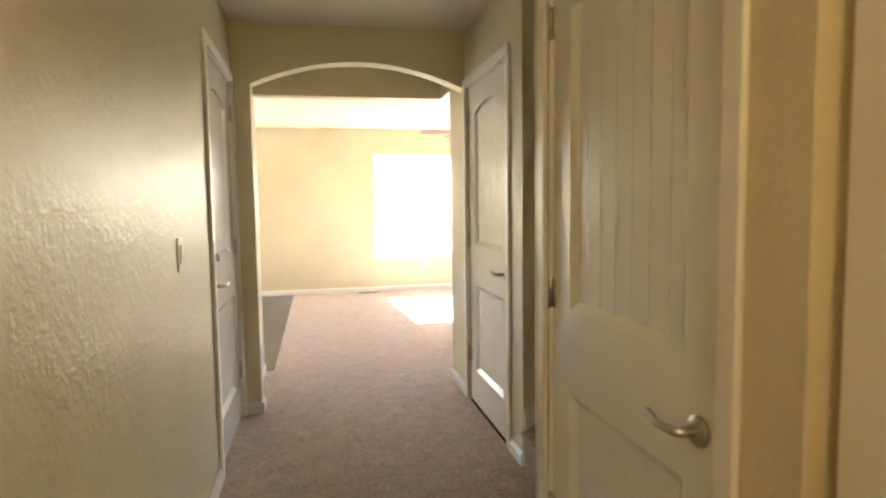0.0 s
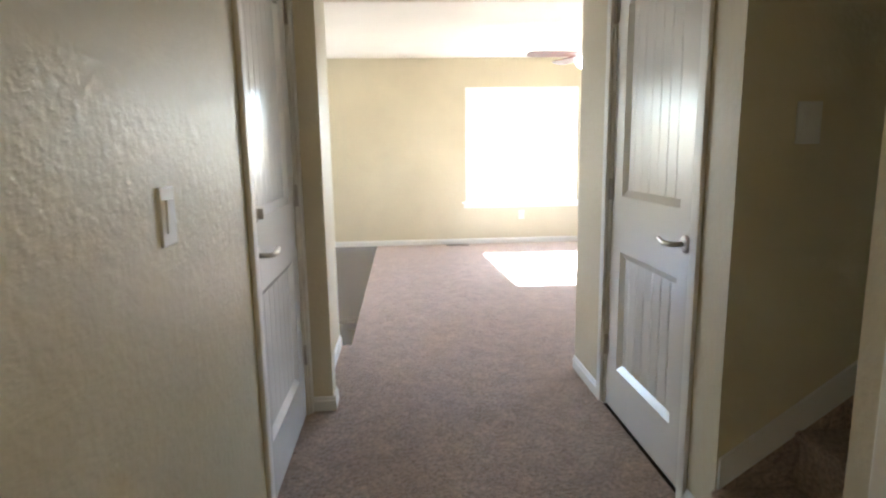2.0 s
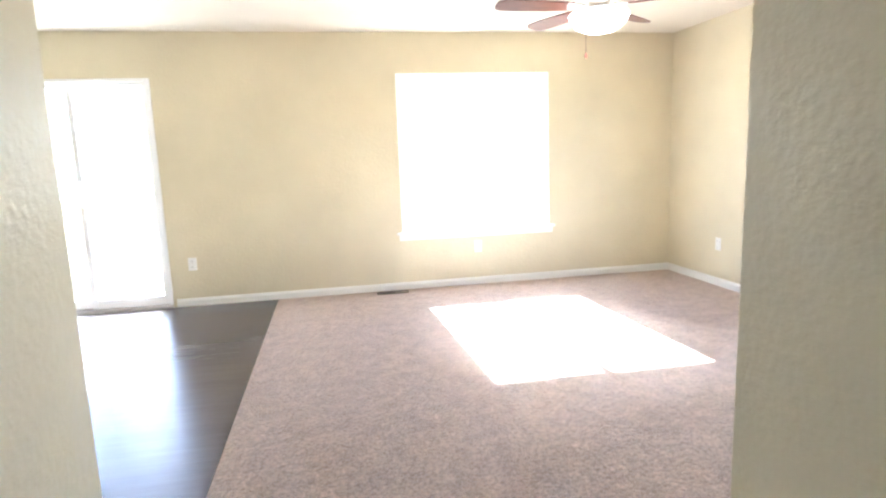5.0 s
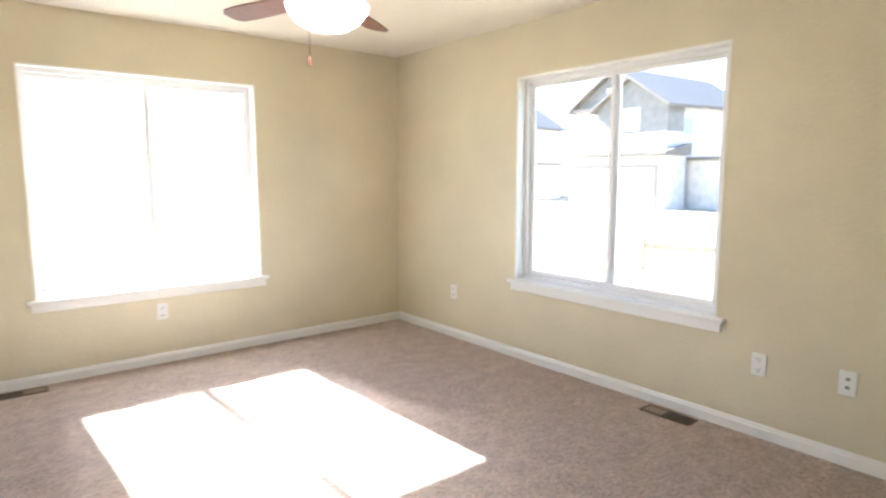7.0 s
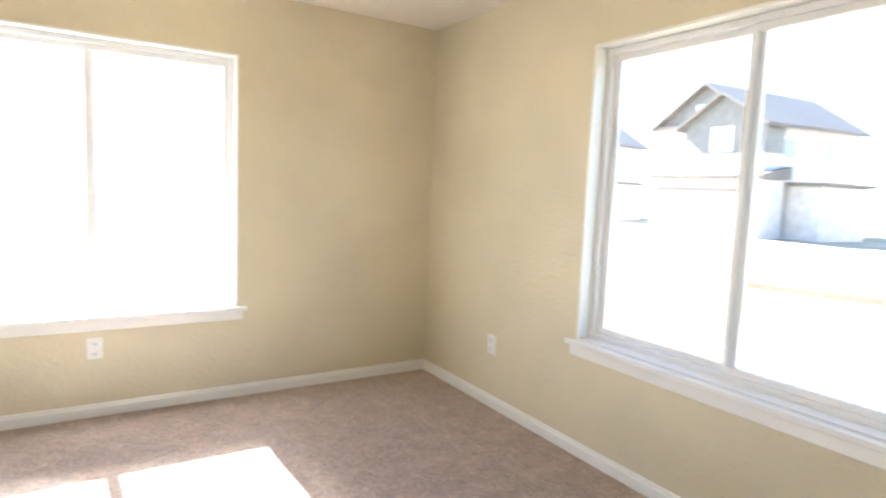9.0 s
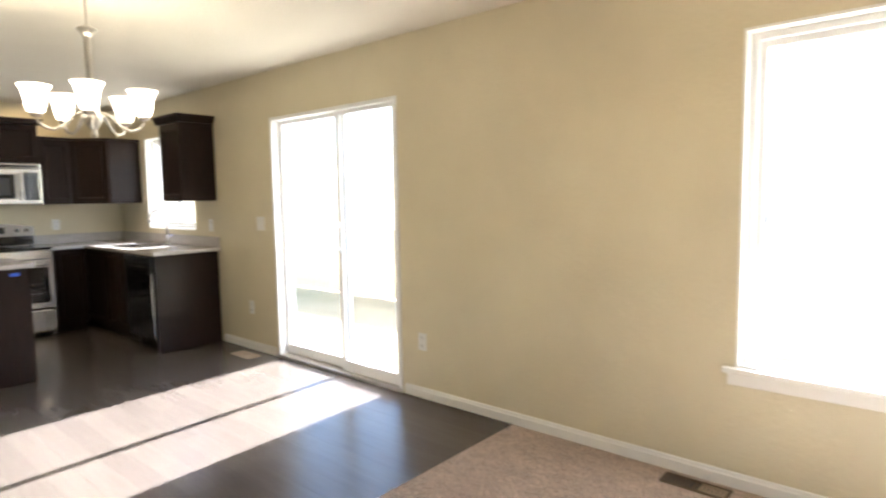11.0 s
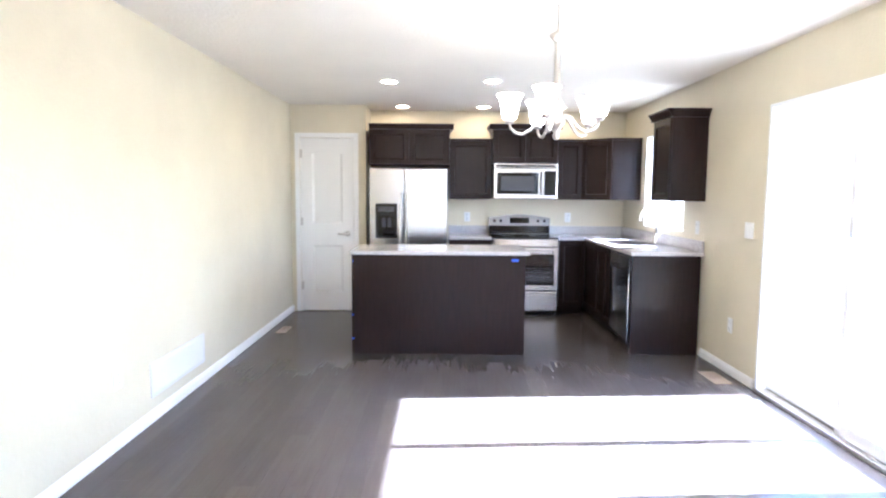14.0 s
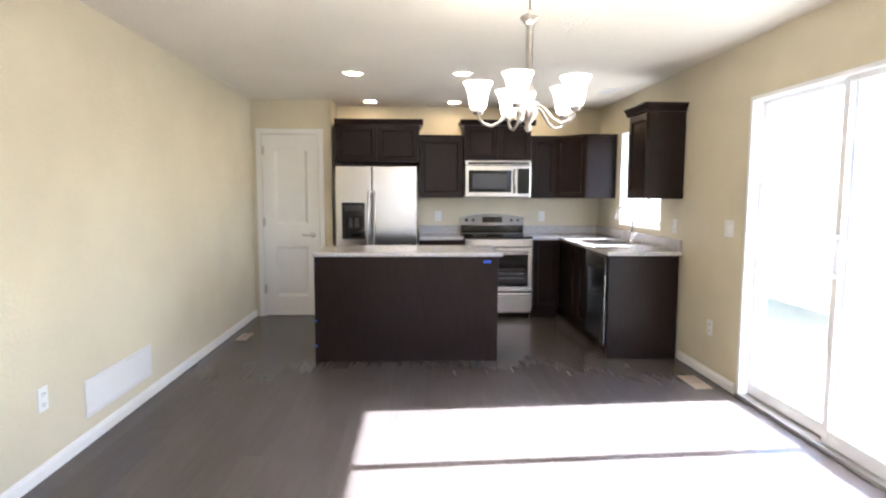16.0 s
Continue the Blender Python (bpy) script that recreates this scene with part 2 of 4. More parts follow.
def tube(bm, pts, radius, n=10):
    """A round bar along points."""
    pts = [Vector(p) for p in pts]
    rings = []
    for i, p in enumerate(pts):
        d = (pts[min(i + 1, len(pts) - 1)] - pts[max(i - 1, 0)]).normalized()
        u = d.cross(Vector((0, 0, 1)) if abs(d.z) < 0.95 else Vector((1, 0, 0))).normalized()
        v = d.cross(u)
        rings.append([bm.verts.new(p + radius * (math.cos(2 * math.pi * k / n) * u + math.sin(2 * math.pi * k / n) * v)) for k in range(n)])
    for a, b_ in zip(rings, rings[1:]):
        for k in range(n):
            f = bm.faces.new((a[k], a[(k + 1) % n], b_[(k + 1) % n], b_[k]))
            f.smooth = True
    bm.faces.new(rings[0])
    bm.faces.new(rings[-1])
    return bm


def mesh_of(name, bm, material):
    bmesh.ops.recalc_face_normals(bm, faces=bm.faces)
    me = bpy.data.meshes.new(name)
    bm.to_mesh(me)
    bm.free()
    me.materials.append(material)
    return me


def part(name, bm, material, parent, label=""):
    ob = new(name, mesh_of(name, bm, material))
    ob.parent = parent
    return tagged(ob, label=label)


def solid(name, bm, material, label, category, kind="", group=""):
    return tagged(new(name, mesh_of(name, bm, material)), label, category, group, kind)


def thing(name, m, label, category, group="", kind=""):
    ob = new(name)
    ob.empty_display_size = 0.1
    ob.matrix_world = m
    return tagged(ob, label, category, group, kind)


NORTH, EAST, SOUTH, WEST = 0, -90, 180, 90       # turn of a thing that hangs on that wall: x to the right, y into the wall


def hung(x, y, z, side):
    return pose(x, y, z, 0, 0, side)


def pierced(bm, axis, a, b_, u0, u1, holes, z0=0.0, z1=H):
    """A wall between a and b across, from u0 to u1 along, with holes (u0, u1, z0, z1)."""
    def put(ua, ub, za, zb):
        if ub - ua > 1e-4 and zb - za > 1e-4:
            if axis == "y":
                box(bm, ua, a, za, ub, b_, zb)
            else:
                box(bm, a, ua, za, b_, ub, zb)
    u = u0
    for ha, hb, hz0, hz1 in sorted(holes):
        put(u, ha, z0, z1)
        put(ha, hb, z0, hz0)
        put(ha, hb, hz1, z1)
        u = hb
    put(u, u1, z0, z1)
    return bm


# ---------------------------------------------------------------- the shell
W1 = (1.35, 2.85, 0.56, 2.055)               # window openings: along, along, sill, head
W2 = (1.978, 3.492, 0.59, 2.05)
WK = (-4.74, -3.66, 1.06, 2.05)
SL = (-2.275, -0.775, 0.0, 2.035)
DL = (-0.87, -0.045, 0.0, 2.05)               # door openings along y
DR = (-0.87, -0.05, 0.0, 2.05)
DC = (-2.84, -2.02, 0.0, 2.05)
DP = (1.075, 1.70, 0.0, 2.04)

# slab under the coverings; its dark colour paints the shade between planks
solid("floor", boxes((XW - 0.3, YB, -0.2, 4.6, YN, -0.012)), M_SUBFLOOR, "floor slab beneath the coverings, coloured dark as shade in the gaps", "floor", "structure")
solid("carpet", boxes((0.15, YR, -0.012, XE, YN, 0.004), (XQ, 0.0, -0.012, XR, YR, 0.004), (XQ, YR, -0.012, 0.15, YS, 0.004),
                      (0.0, YB, -0.012, XR, 0.0, 0.004), (XR, YST0, -0.012, 1.62, YST1, 0.004), (XR, YB, -0.012, 2.2, -3.03, 0.004)),
      M_CARPET, "brown cut-pile wall-to-wall carpet", "carpet", "structure")

solid("wall_north", pierced(bmesh.new(), "y", YN, YN + TO, XW - TO, XE + TO, [W1, SL, WK]), M_WALL, "tan textured drywall with two windows and a patio door", "wall", "structure")
solid("wall_east", pierced(bmesh.new(), "x", XE, XE + TO, YR - T, YN, [W2]), M_WALL, "tan textured drywall with a slider window", "wall", "structure")
solid("wall_south_living", boxes((XR, YR - T, 0, XE, YR, H)), M_WALL, "tan textured drywall behind the living room", "wall", "structure")
solid("wall_south_kitchen", boxes((XW - TO, YS - T, 0, XQ, YS, H)), M_WALL, "tan textured drywall along the dining floor", "wall", "structure")
solid("wall_west", boxes((XW - TO, YS, 0, XW, YN, H)), M_WALL, "tan textured drywall behind the kitchen cabinets", "wall", "structure")
solid("wall_pantry", boxes((XP - T, YS, 0, XP, DP[0], H), (XP - T, DP[0], DP[3], XP, DP[1], H), (XP - T, DP[1], 0, XP, 1.845, H), (XW, 1.755, 0, XP - T, 1.845, H)),
      M_WALL, "tan textured drywall round the pantry", "wall", "structure")
solid("wall_passage_left", boxes((-T, T, 0, XQ, YS - T, H)), M_WALL, "tan textured drywall beside the archway", "wall", "structure")
solid("wall_passage_right", boxes((XR, 0.0, 0, XR + T, YR - T, H)), M_WALL, "tan textured drywall beside the archway", "wall", "structure")
solid("wall_hall_left", pierced(bmesh.new(), "x", XH - T, XH, YB, 0.0, [DL]), M_WALL, "tan knock-down textured drywall, glossy in the window light", "wall", "structure")
solid("wall_hall_right", pierced(bmesh.new(), "x", XR, XR + T, YST1, 0.0, [DR]), M_WALL, "tan textured drywall beside the stair opening", "wall", "structure")
solid("wall_stair_north", boxes((XR + T, YST1, 0, 4.4, YST1 + T, H)), M_WALL, "tan textured drywall above the stairs, in shade", "wall", "structure")
solid("wall_stair_end", boxes((4.4, YST0 - T, 0, 4.52, YST1 + T, H)), M_WALL, "tan textured drywall at the stair's head", "wall", "structure")
solid("wall_stair_south", boxes((XC + T, YST0 - T, 0, 4.4, YST0, H)), M_WALL, "tan textured drywall below the stairs", "wall", "structure")
solid("wall_closet", pierced(bmesh.new(), "x", XC, XC + T, -3.03, YST0, [DC]), M_WALL, "tan textured drywall round the closet door", "wall", "structure")
solid("wall_entry_side", boxes((XC + T, -3.03, 0, 2.2, -3.03 + T, H), (2.2, YB, 0, 2.32, -2.91, H)), M_WALL, "tan textured drywall beside the entry", "wall", "structure")
solid("wall_entry_end", boxes((-T, YB - T, 0, 2.32, YB, H)), M_WALL, "tan textured drywall closing the entry", "wall", "structure")
# three unseen blocks added behind closed doors, against daylight leaking in
solid("wall_closet_back", boxes((2.0, -2.91, 0, 2.1, YST0 - T, H)), M_WALL, "unseen wall added in the closet to keep daylight out", "wall", "structure")
solid("wall_room_behind", boxes((2.6, YST1 + T, 0, 2.7, YR - T, H)), M_WALL, "unseen wall added behind the hall door to keep daylight out", "wall", "structure")
solid("wall_garage", boxes((-1.3, DL[0] - 0.3, 0, -1.2, YS - T, H), (-1.2, DL[0] - 0.3, 0, XH - T, DL[0] - 0.2, H)), M_WALL, "unseen walls added behind the side door to keep daylight out", "wall", "structure")
solid("ceiling", boxes((XW - TO, YB - T, H, 4.6, YN + TO, H + 0.2)), M_CEIL, "cream textured drywall ceiling", "ceiling", "structure")

# the archway: a flat arch cut through a thin wall, with a dropped header behind
SPR, CROWN = 2.05, 2.20
bm = bmesh.new()
N = 24
arc = [(XL + (XR - XL) * i / N, SPR + (CROWN - SPR) * (1 - (2 * i / N - 1) ** 2)) for i in range(N + 1)]
prism(bm, arc + [(XR, H), (XL, H)], "y", 0.0, T)
box(bm, -T, 0.0, 0.0, XL, T, H)
solid("wall_arch", bm, M_WALL, "tan textured drywall with a low arched opening", "wall", "structure")
bm = boxes((XQ, 0.75, 2.12, XR + T, 0.87, H), (XR, YR, 2.12, XR + T, 0.75, H))
solid("header_beam", bm, M_WALL, "tan drywall header dropped below the ceiling", "beam", "structure")


# ---------------------------------------------------------------- trim
def skirting(name, runs, h=0.076, t=0.014):
    """Runs of (x0, y0, x1, y1, nx, ny): a moulded board whose outer face looks along n."""
    for x0, y0, x1, y1, nx, ny in runs:
        prof = [(0, 0.004), (t, 0.004), (t, h * 0.72), (t * 0.7, h * 0.8), (t * 0.55, h * 0.93), (t * 0.25, h), (0, h)]
        bm = bmesh.new()
        a = [bm.verts.new((x0 + nx * d, y0 + ny * d, z)) for d, z in prof]
        c = [bm.verts.new((x1 + nx * d, y1 + ny * d, z)) for d, z in prof]
        for i in range(len(prof)):
            j = (i + 1) % len(prof)
            bm.faces.new((a[i], a[j], c[j], c[i]))
        bm.faces.new(a)
        bm.faces.new(c)
        solid(name, bm, M_TRIM, "white moulded wooden baseboard along the wall", "baseboard", "structure")


skirting("baseboard", [
    (SL[1] + 0.03, YN, XE, YN, 0, -1), (-3.18, YN, SL[0] - 0.03, YN, 0, -1),
    (XE, YN, XE, YR, -1, 0), (XE, YR, XR + 0.0, YR, 0, 1),
    (XQ, YS, XP, YS, 0, 1), (XQ, T, XQ, YS, 1, 0), (XL, 0.0, XL, T, 1, 0), (XR, 0.0, XR, YR, -1, 0),
    (XH, 0.0, XL + 0.014, 0.0, 0, -1), (XH, YB, XH, DL[0] - 0.06, 1, 0),
    (XR, DR[0] - 0.06, XR, YST1, -1, 0), (XR, YST1, XR + T, YST1, 0, -1), (XC, DC[1] + 0.06, XC, YST0, -1, 0), (XC, -3.03, XC, DC[0] - 0.06, -1, 0),
])


# ---------------------------------------------------------------- windows
def window(name, m, w, h, label, stool=True, flip=False):
    """Opening w x h with its lower left corner at the origin; two sliding sashes set back in the wall."""
    th = thing(name, m, label, "window", kind="structure")
    j = 0.012
    part("jamb", boxes((0, -0.002, 0, j, TO, h), (w - j, -0.002, 0, w, TO, h), (j, -0.002, h - j, w - j, TO, h), (j, 0.0, 0, w - j, TO, j)), M_TRIM, th, "white painted window return")
    f, y0, y1 = 0.030, 0.075, 0.135
    part("window_frame", boxes((j, y0, j, j + f, y1, h - j), (w - j - f, y0, j, w - j, y1, h - j), (j + f, y0, h - j - f, w - j - f, y1, h - j), (j + f, y0, j, w - j - f, y1, j + f), bevel=0.004), M_VINYL, th, "white vinyl frame")
    a0, a1, mid = j + f, w - j - f, w / 2
    s = 0.030
    for sa, sb, ya, yb in ((a0, mid + 0.026, 0.108, 0.128), (mid - 0.026, a1, 0.084, 0.106)):
        z0, z1 = j + f, h - j - f
        sash = part("sash", boxes((sa, ya, z0, sa + s, yb, z1), (sb - s, ya, z0, sb, yb, z1), (sa + s, ya, z1 - s, sb - s, yb, z1), (sa + s, ya, z0, sb - s, yb, z0 + s), bevel=0.003), M_VINYL, th, "white vinyl sash")
        pane = part("pane", boxes((sa + s, (ya + yb) / 2 - 0.002, z0 + s, sb - s, (ya + yb) / 2 + 0.002, z1 - s)), M_GLASS, sash, "clear glass pane")
        pane.visible_shadow = False
    part("latch", boxes((mid - 0.012, 0.074, h * 0.48, mid + 0.012, 0.084, h * 0.48 + 0.06), bevel=0.003), M_VINYL, th, "white sash latch")
    if stool:
        part("window_sill", boxes((-0.05, -0.035, -0.018, w + 0.05, 0.0, 0.006), (0.012, 0.0, 0.012, w - 0.012, 0.075, 0.016), bevel=0.004), M_TRIM, th, "white wooden sill board")
        part("apron", boxes((-0.03, -0.014, -0.075, w + 0.03, 0.0, -0.018), bevel=0.003), M_TRIM, th, "white wooden apron")
    return th


window("window_1", hung(W1[0], YN, W1[2], NORTH), W1[1] - W1[0], W1[3] - W1[2], "white vinyl slider window above a wooden sill")
window("window_2", hung(XE, W2[1], W2[2], EAST), W2[1] - W2[0], W2[3] - W2[2], "white vinyl slider window looking at the neighbours")
window("window_3", hung(WK[0], YN, WK[2], NORTH), WK[1] - WK[0], WK[3] - WK[2], "white vinyl window over the sink", stool=False)


def patio_door(m, w, h):
    th = thing("door_4", m, "white vinyl sliding patio door, closed, full of sunlight", "door", kind="structure")
    part("frame", boxes((0, -0.01, 0, 0.03, TO, h), (w - 0.03, -0.01, 0, w, TO, h), (0.03, -0.01, h - 0.03, w - 0.03, TO, h), bevel=0.004), M_VINYL, th, "white vinyl frame")
    part("threshold", boxes((0.0, -0.02, 0.0, w, TO + 0.06, 0.028), (0.03, 0.06, 0.028, w - 0.03, 0.07, 0.04), bevel=0.003), M_NICKEL, th, "aluminium threshold track")
    mid = w / 2 + 0.095
    s = 0.045
    for sa, sb, ya, yb in ((0.03, mid + 0.028, 0.06, 0.095), (mid - 0.028, w - 0.03, 0.02, 0.055)):
        leaf = part("leaf", boxes((sa, ya, 0.03, sa + s, yb, h - 0.03), (sb - s, ya, 0.03, sb, yb, h - 0.03), (sa + s, ya, h - 0.06, sb - s, yb, h - 0.03), (sa + s, ya, 0.03, sb - s, yb, 0.03 + 0.085), bevel=0.004), M_VINYL, th, "white vinyl door leaf")
        pane = part("pane", boxes((sa + s, (ya + yb) / 2 - 0.003, 0.115, sb - s, (ya + yb) / 2 + 0.003, h - 0.06)), M_GLASS, leaf, "clear glass pane")
        pane.visible_shadow = False
    pull = bmesh.new()
    tube(pull, [(mid + 0.0, 0.02, 0.95), (mid, -0.02, 0.98), (mid, -0.02, 1.14), (mid, 0.02, 1.17)], 0.011)
    part("handle", pull, M_VINYL, th, "white pull handle")
    return th


patio_door(hung(SL[0], YN, 0, NORTH), SL[1] - SL[0], SL[3])


# ---------------------------------------------------------------- doors
def panel_door(name, m, w, h, hinge, label, deadbolt=False, grooves=True, handle_z=0.925, drop=0.0):
    """Two recessed panels, the upper one with a cambered head; x runs from the left edge, the face is y = 0, hinge 'L' or 'R'."""
    th = thing(name, m, label, "door", kind="structure")
    d0, d1 = 0.014, 0.05            # face of the leaf, back of the leaf
    st, rail = 0.125, 0.13
    low, lock0, lock1 = 0.225 - drop, 0.79 - drop, 1.045 - drop
    gap = 0.006
    a, c = gap, w - gap
    top = h - gap
    bm = boxes((a, d0, 0.009, a + st, d1, top), (c - st, d0, 0.009, c, d1, top), (a + st, d0, 0.009, c - st, d1, low), (a + st, d0, lock0, c - st, d1, lock1))
    head, rise, n = top - rail - 0.05, 0.05, 10
    for i in range(n):
        xa, xb = (a + st + (c - a - 2 * st) * k / n for k in (i, i + 1))
        za, zb = (head + rise * (1 - (2 * k / n - 1) ** 2) for k in (i, i + 1))
        prism(bm, [(xa, za), (xb, zb), (xb, top), (xa, top)], "y", d0, d1)
    leaf = part("leaf", bm, M_DOOR, th)
    for z0, z1 in ((low, lock0), (lock1, head + rise)):
        bm = bmesh.new()
        k = 7 if grooves else 1
        wide = c - a - 2 * st
        for i in range(k):
            xa, xb = a + st + wide * i / k, a + st + wide * (i + 1) / k
            g_ = 0.004 if grooves else 0.0
            box(bm, xa + g_ / 2, d0 + 0.017, z0, xb - g_ / 2, d1 - 0.006, z1)
        box(bm, a + st, d0 + 0.023, z0, c - st, d1 - 0.008, z1)
        part("panel", bm, M_DOOR, leaf, "recessed beadboard panel" if grooves else "recessed flat panel")
        bm = bmesh.new()                    # sloped moulding round the panel
        s_ = 0.030
        for pts, ax, lo, hi in (
            ([(a + st, d0 + 0.001), (a + st + s_, d0 + 0.0175), (a + st, d0 + 0.0185)], "z", z0, z1 - (rise if z0 > 1 else 0)),
            ([(c - st, d0 + 0.001), (c - st - s_, d0 + 0.0175), (c - st, d0 + 0.0185)], "z", z0, z1 - (rise if z0 > 1 else 0)),
            ([(d0 + 0.001, z0), (d0 + 0.0175, z0 + s_), (d0 + 0.0185, z0)], "x", a + st, c - st)):
            prism(bm, pts, ax, lo, hi)
        if z0 < 1:
            prism(bm, [(d0 + 0.001, z1), (d0 + 0.0175, z1 - s_), (d0 + 0.0185, z1)], "x", a + st, c - st)
        part("moulding", bm, M_DOOR, leaf)
    # frame and casing
    part("door_frame", boxes((-0.004, 0.0, 0.0, a - 0.002, T, h), (c + 0.002, 0.0, 0.0, w + 0.004, T, h), (0, 0.0, h - 0.004, w, T, h + 0.004)), M_TRIM, th, "white door jamb")
    cw = 0.057
    bm = bmesh.new()
    for x0, x1, z0, z1 in ((-cw, -0.004, 0.004, h + cw), (w + 0.004, w + cw, 0.004, h + cw), (-0.004, w + 0.004, h + 0.004, h + cw)):
        box(bm, x0, -0.016, z0, x1, 0.0, z1, bevel=0.005)
    part("casing", bm, M_TRIM, th, "white door casing")
    hx = a - 0.003 if hinge == "L" else c + 0.003
    for z in (0.31, 1.07 - drop * 0.8, 1.86):
        bm = bmesh.new()
        lathe(bm, [(0, 0), (0.0075, 0), (0.0075, 0.095), (0.004, 0.1), (0, 0.1)], (hx, 0.004, z - 0.05), 10)
        s2 = 1 if hinge == "L" else -1
        box(bm, min(hx, hx + s2 * 0.022), 0.0105, z - 0.047, max(hx, hx + s2 * 0.022), d0 + 0.0005, z + 0.047)
        part("hinge", bm, M_NICKEL, th, "satin nickel hinge")
    lx = c - 0.07 if hinge == "L" else a + 0.07
    hold = part("lock", boxes((lx - 0.008, d0 + 0.001, handle_z - 0.01, lx + 0.008, d1 - 0.001, handle_z + 0.01)), M_NICKEL, th)
    hold.location = (0, 0, 0)
    bm = bmesh.new()
    to = -1 if hinge == "L" else 1
    lathe(bm, [(0, 0.012), (0.02, 0.012), (0.031, 0.007), (0.033, 0.0), (0, 0)], (lx, d0, handle_z), 20, pose(0, 0, 0, 90))
    rose = part("door_handle", bm, M_NICKEL, th, "satin nickel lever handle")
    bm = bmesh.new()
    tube(bm, [(lx, d0, handle_z), (lx, d0 - 0.045, handle_z), (lx + to * 0.012, d0 - 0.053, handle_z), (lx + to * 0.06, d0 - 0.055, handle_z - 0.003), (lx + to * 0.11, d0 - 0.05, handle_z + 0.006)], 0.0095)
    part("lever", bm, M_NICKEL, rose)
    if deadbolt:
        bm = bmesh.new()
        lathe(bm, [(0, 0.016), (0.022, 0.016), (0.029, 0.01), (0.031, 0.0), (0, 0)], (lx, d0, handle_z + 0.14), 20, pose(0, 0, 0, 90))
        box(bm, lx - 0.005, d0 - 0.034, handle_z + 0.122, lx + 0.005, d0 - 0.014, handle_z + 0.158, bevel=0.002)
        part("deadbolt", bm, M_NICKEL, th, "satin nickel deadbolt turn")
    return th


panel_door("door_1", hung(XH, DL[0], 0, WEST), DL[1] - DL[0], DL[3], "R", "closed white panel door with deadbolt and nickel lever", deadbolt=True)
panel_door("door_2", hung(XR, DR[1], 0, EAST), DR[1] - DR[0], DR[3], "L", "closed white beadboard panel door with nickel lever")
panel_door("door_3", hung(XC, DC[1], 0, EAST), DC[1] - DC[0], DC[3], "L", "closed white beadboard closet door with nickel lever", handle_z=0.85, drop=0.06)
panel_door("door_5", hung(XP, DP[0], 0, WEST), DP[1] - DP[0], DP[3], "L", "closed white pantry door beside the refrigerator", grooves=False)

# entry door folded open against the side wall
bm = boxes((XC + 0.03, -3.96, 0.02, XC + 0.075, -3.06, 2.05), bevel=0.004)
solid("door_6", bm, M_DOOR, "plain white entry door standing open", "door", "structure")


# ---------------------------------------------------------------- stairs
def staircase(x0, y0, y1, n, rise=0.188, run=0.26):
    th = thing("staircase", pose(x0, (y0 + y1) / 2, 0), "brown carpeted stairs rising between plain walls", "stairs", kind="structure")
    h = (y1 - y0) / 2 - 0.016
    for i in range(n):
        bm = bmesh.new()
        z = (i + 1) * rise
        out = [(i * run, i * rise), (i * run, z - 0.03), (i * run - 0.018, z - 0.022), (i * run - 0.022, z - 0.008), (i * run - 0.012, z), ((i + 1) * run, z), ((i + 1) * run, i * rise)]
        prism(bm, out, "y", -h, h)
        part("step", bm, M_CARPET, th, "brown carpeted step")
    for s in (-1, 1):
        bm = bmesh.new()
        ya, yb = sorted((s * (h + 0.002), s * (h + 0.014)))
        L = n * run
        k = rise / run
        prism(bm, [(0.004, 0.185), (0.004, 0.287), (L, 0.287 + (L - 0.004) * k), (L, 0.185 + (L - 0.004) * k)], "y", ya, yb)
        part("skirt_board", bm, M_TRIM, th, "white stair skirt board")
        bm = bmesh.new()
        prism(bm, [(0.004, 0.004), (0.004, 0.184), (L, 0.184 + (L - 0.004) * k), (L, 0.004)], "y", ya, yb)
        part("carpet_edge", bm, M_CARPET, th, "brown carpet turned up under the skirt board")
    return th


staircase(1.486, YST0, YST1, 9)


# ---------------------------------------------------------------- plates, registers
def plate_body(th, w=0.075, h=0.118):
    part("plate", boxes((-w / 2, -0.006, -h / 2, w / 2, 0.0, h / 2), bevel=0.0025), M_PLATE, th)


def outlet(m):
    th = thing("outlet", m, "white duplex outlet plate on the tan wall", "outlet", "wall outlets")
    plate_body(th)
    for z in (-0.027, 0.027):
        face = part("socket", boxes((-0.017, -0.0085, z - 0.0145, 0.017, -0.006, z + 0.0145), bevel=0.001), M_PLATE, th)
        # slots are dark slips on the face, their shade given by colour
        part("slot", boxes((-0.009, -0.0092, z - 0.004, -0.006, -0.0084, z + 0.007), (0.006, -0.0092, z - 0.004, 0.009, -0.0084, z + 0.007), (-0.0025, -0.0092, z - 0.011, 0.0025, -0.0084, z - 0.007)), M_SLOTSHADE, face)
    return th


def jack(m):
    th = thing("outlet", m, "white cable jack plate with two dark sockets", "outlet", "wall outlets")
    plate_body(th)
    for z in (-0.02, 0.02):
        part("socket", boxes((-0.009, -0.0075, z - 0.007, 0.009, -0.0055, z + 0.007), bevel=0.001), M_GREYPLASTIC, th, "grey jack socket")
    return th


def switch(m, gang=1, label="white rocker light switch on the wall"):
    th = thing("light_switch", m, label, "switch", "light switches")
    plate_body(th, 0.075 + 0.046 * (gang - 1), 0.12)
    for i in range(gang):
        x = (i - (gang - 1) / 2) * 0.046
        bm = bmesh.new()
        prism(bm, [(-0.006, -0.033), (-0.009, -0.033), (-0.0115, 0.033), (-0.006, 0.033)], "x", x - 0.0165, x + 0.0165)
        part("rocker", bm, M_PLATE, th)
    return th


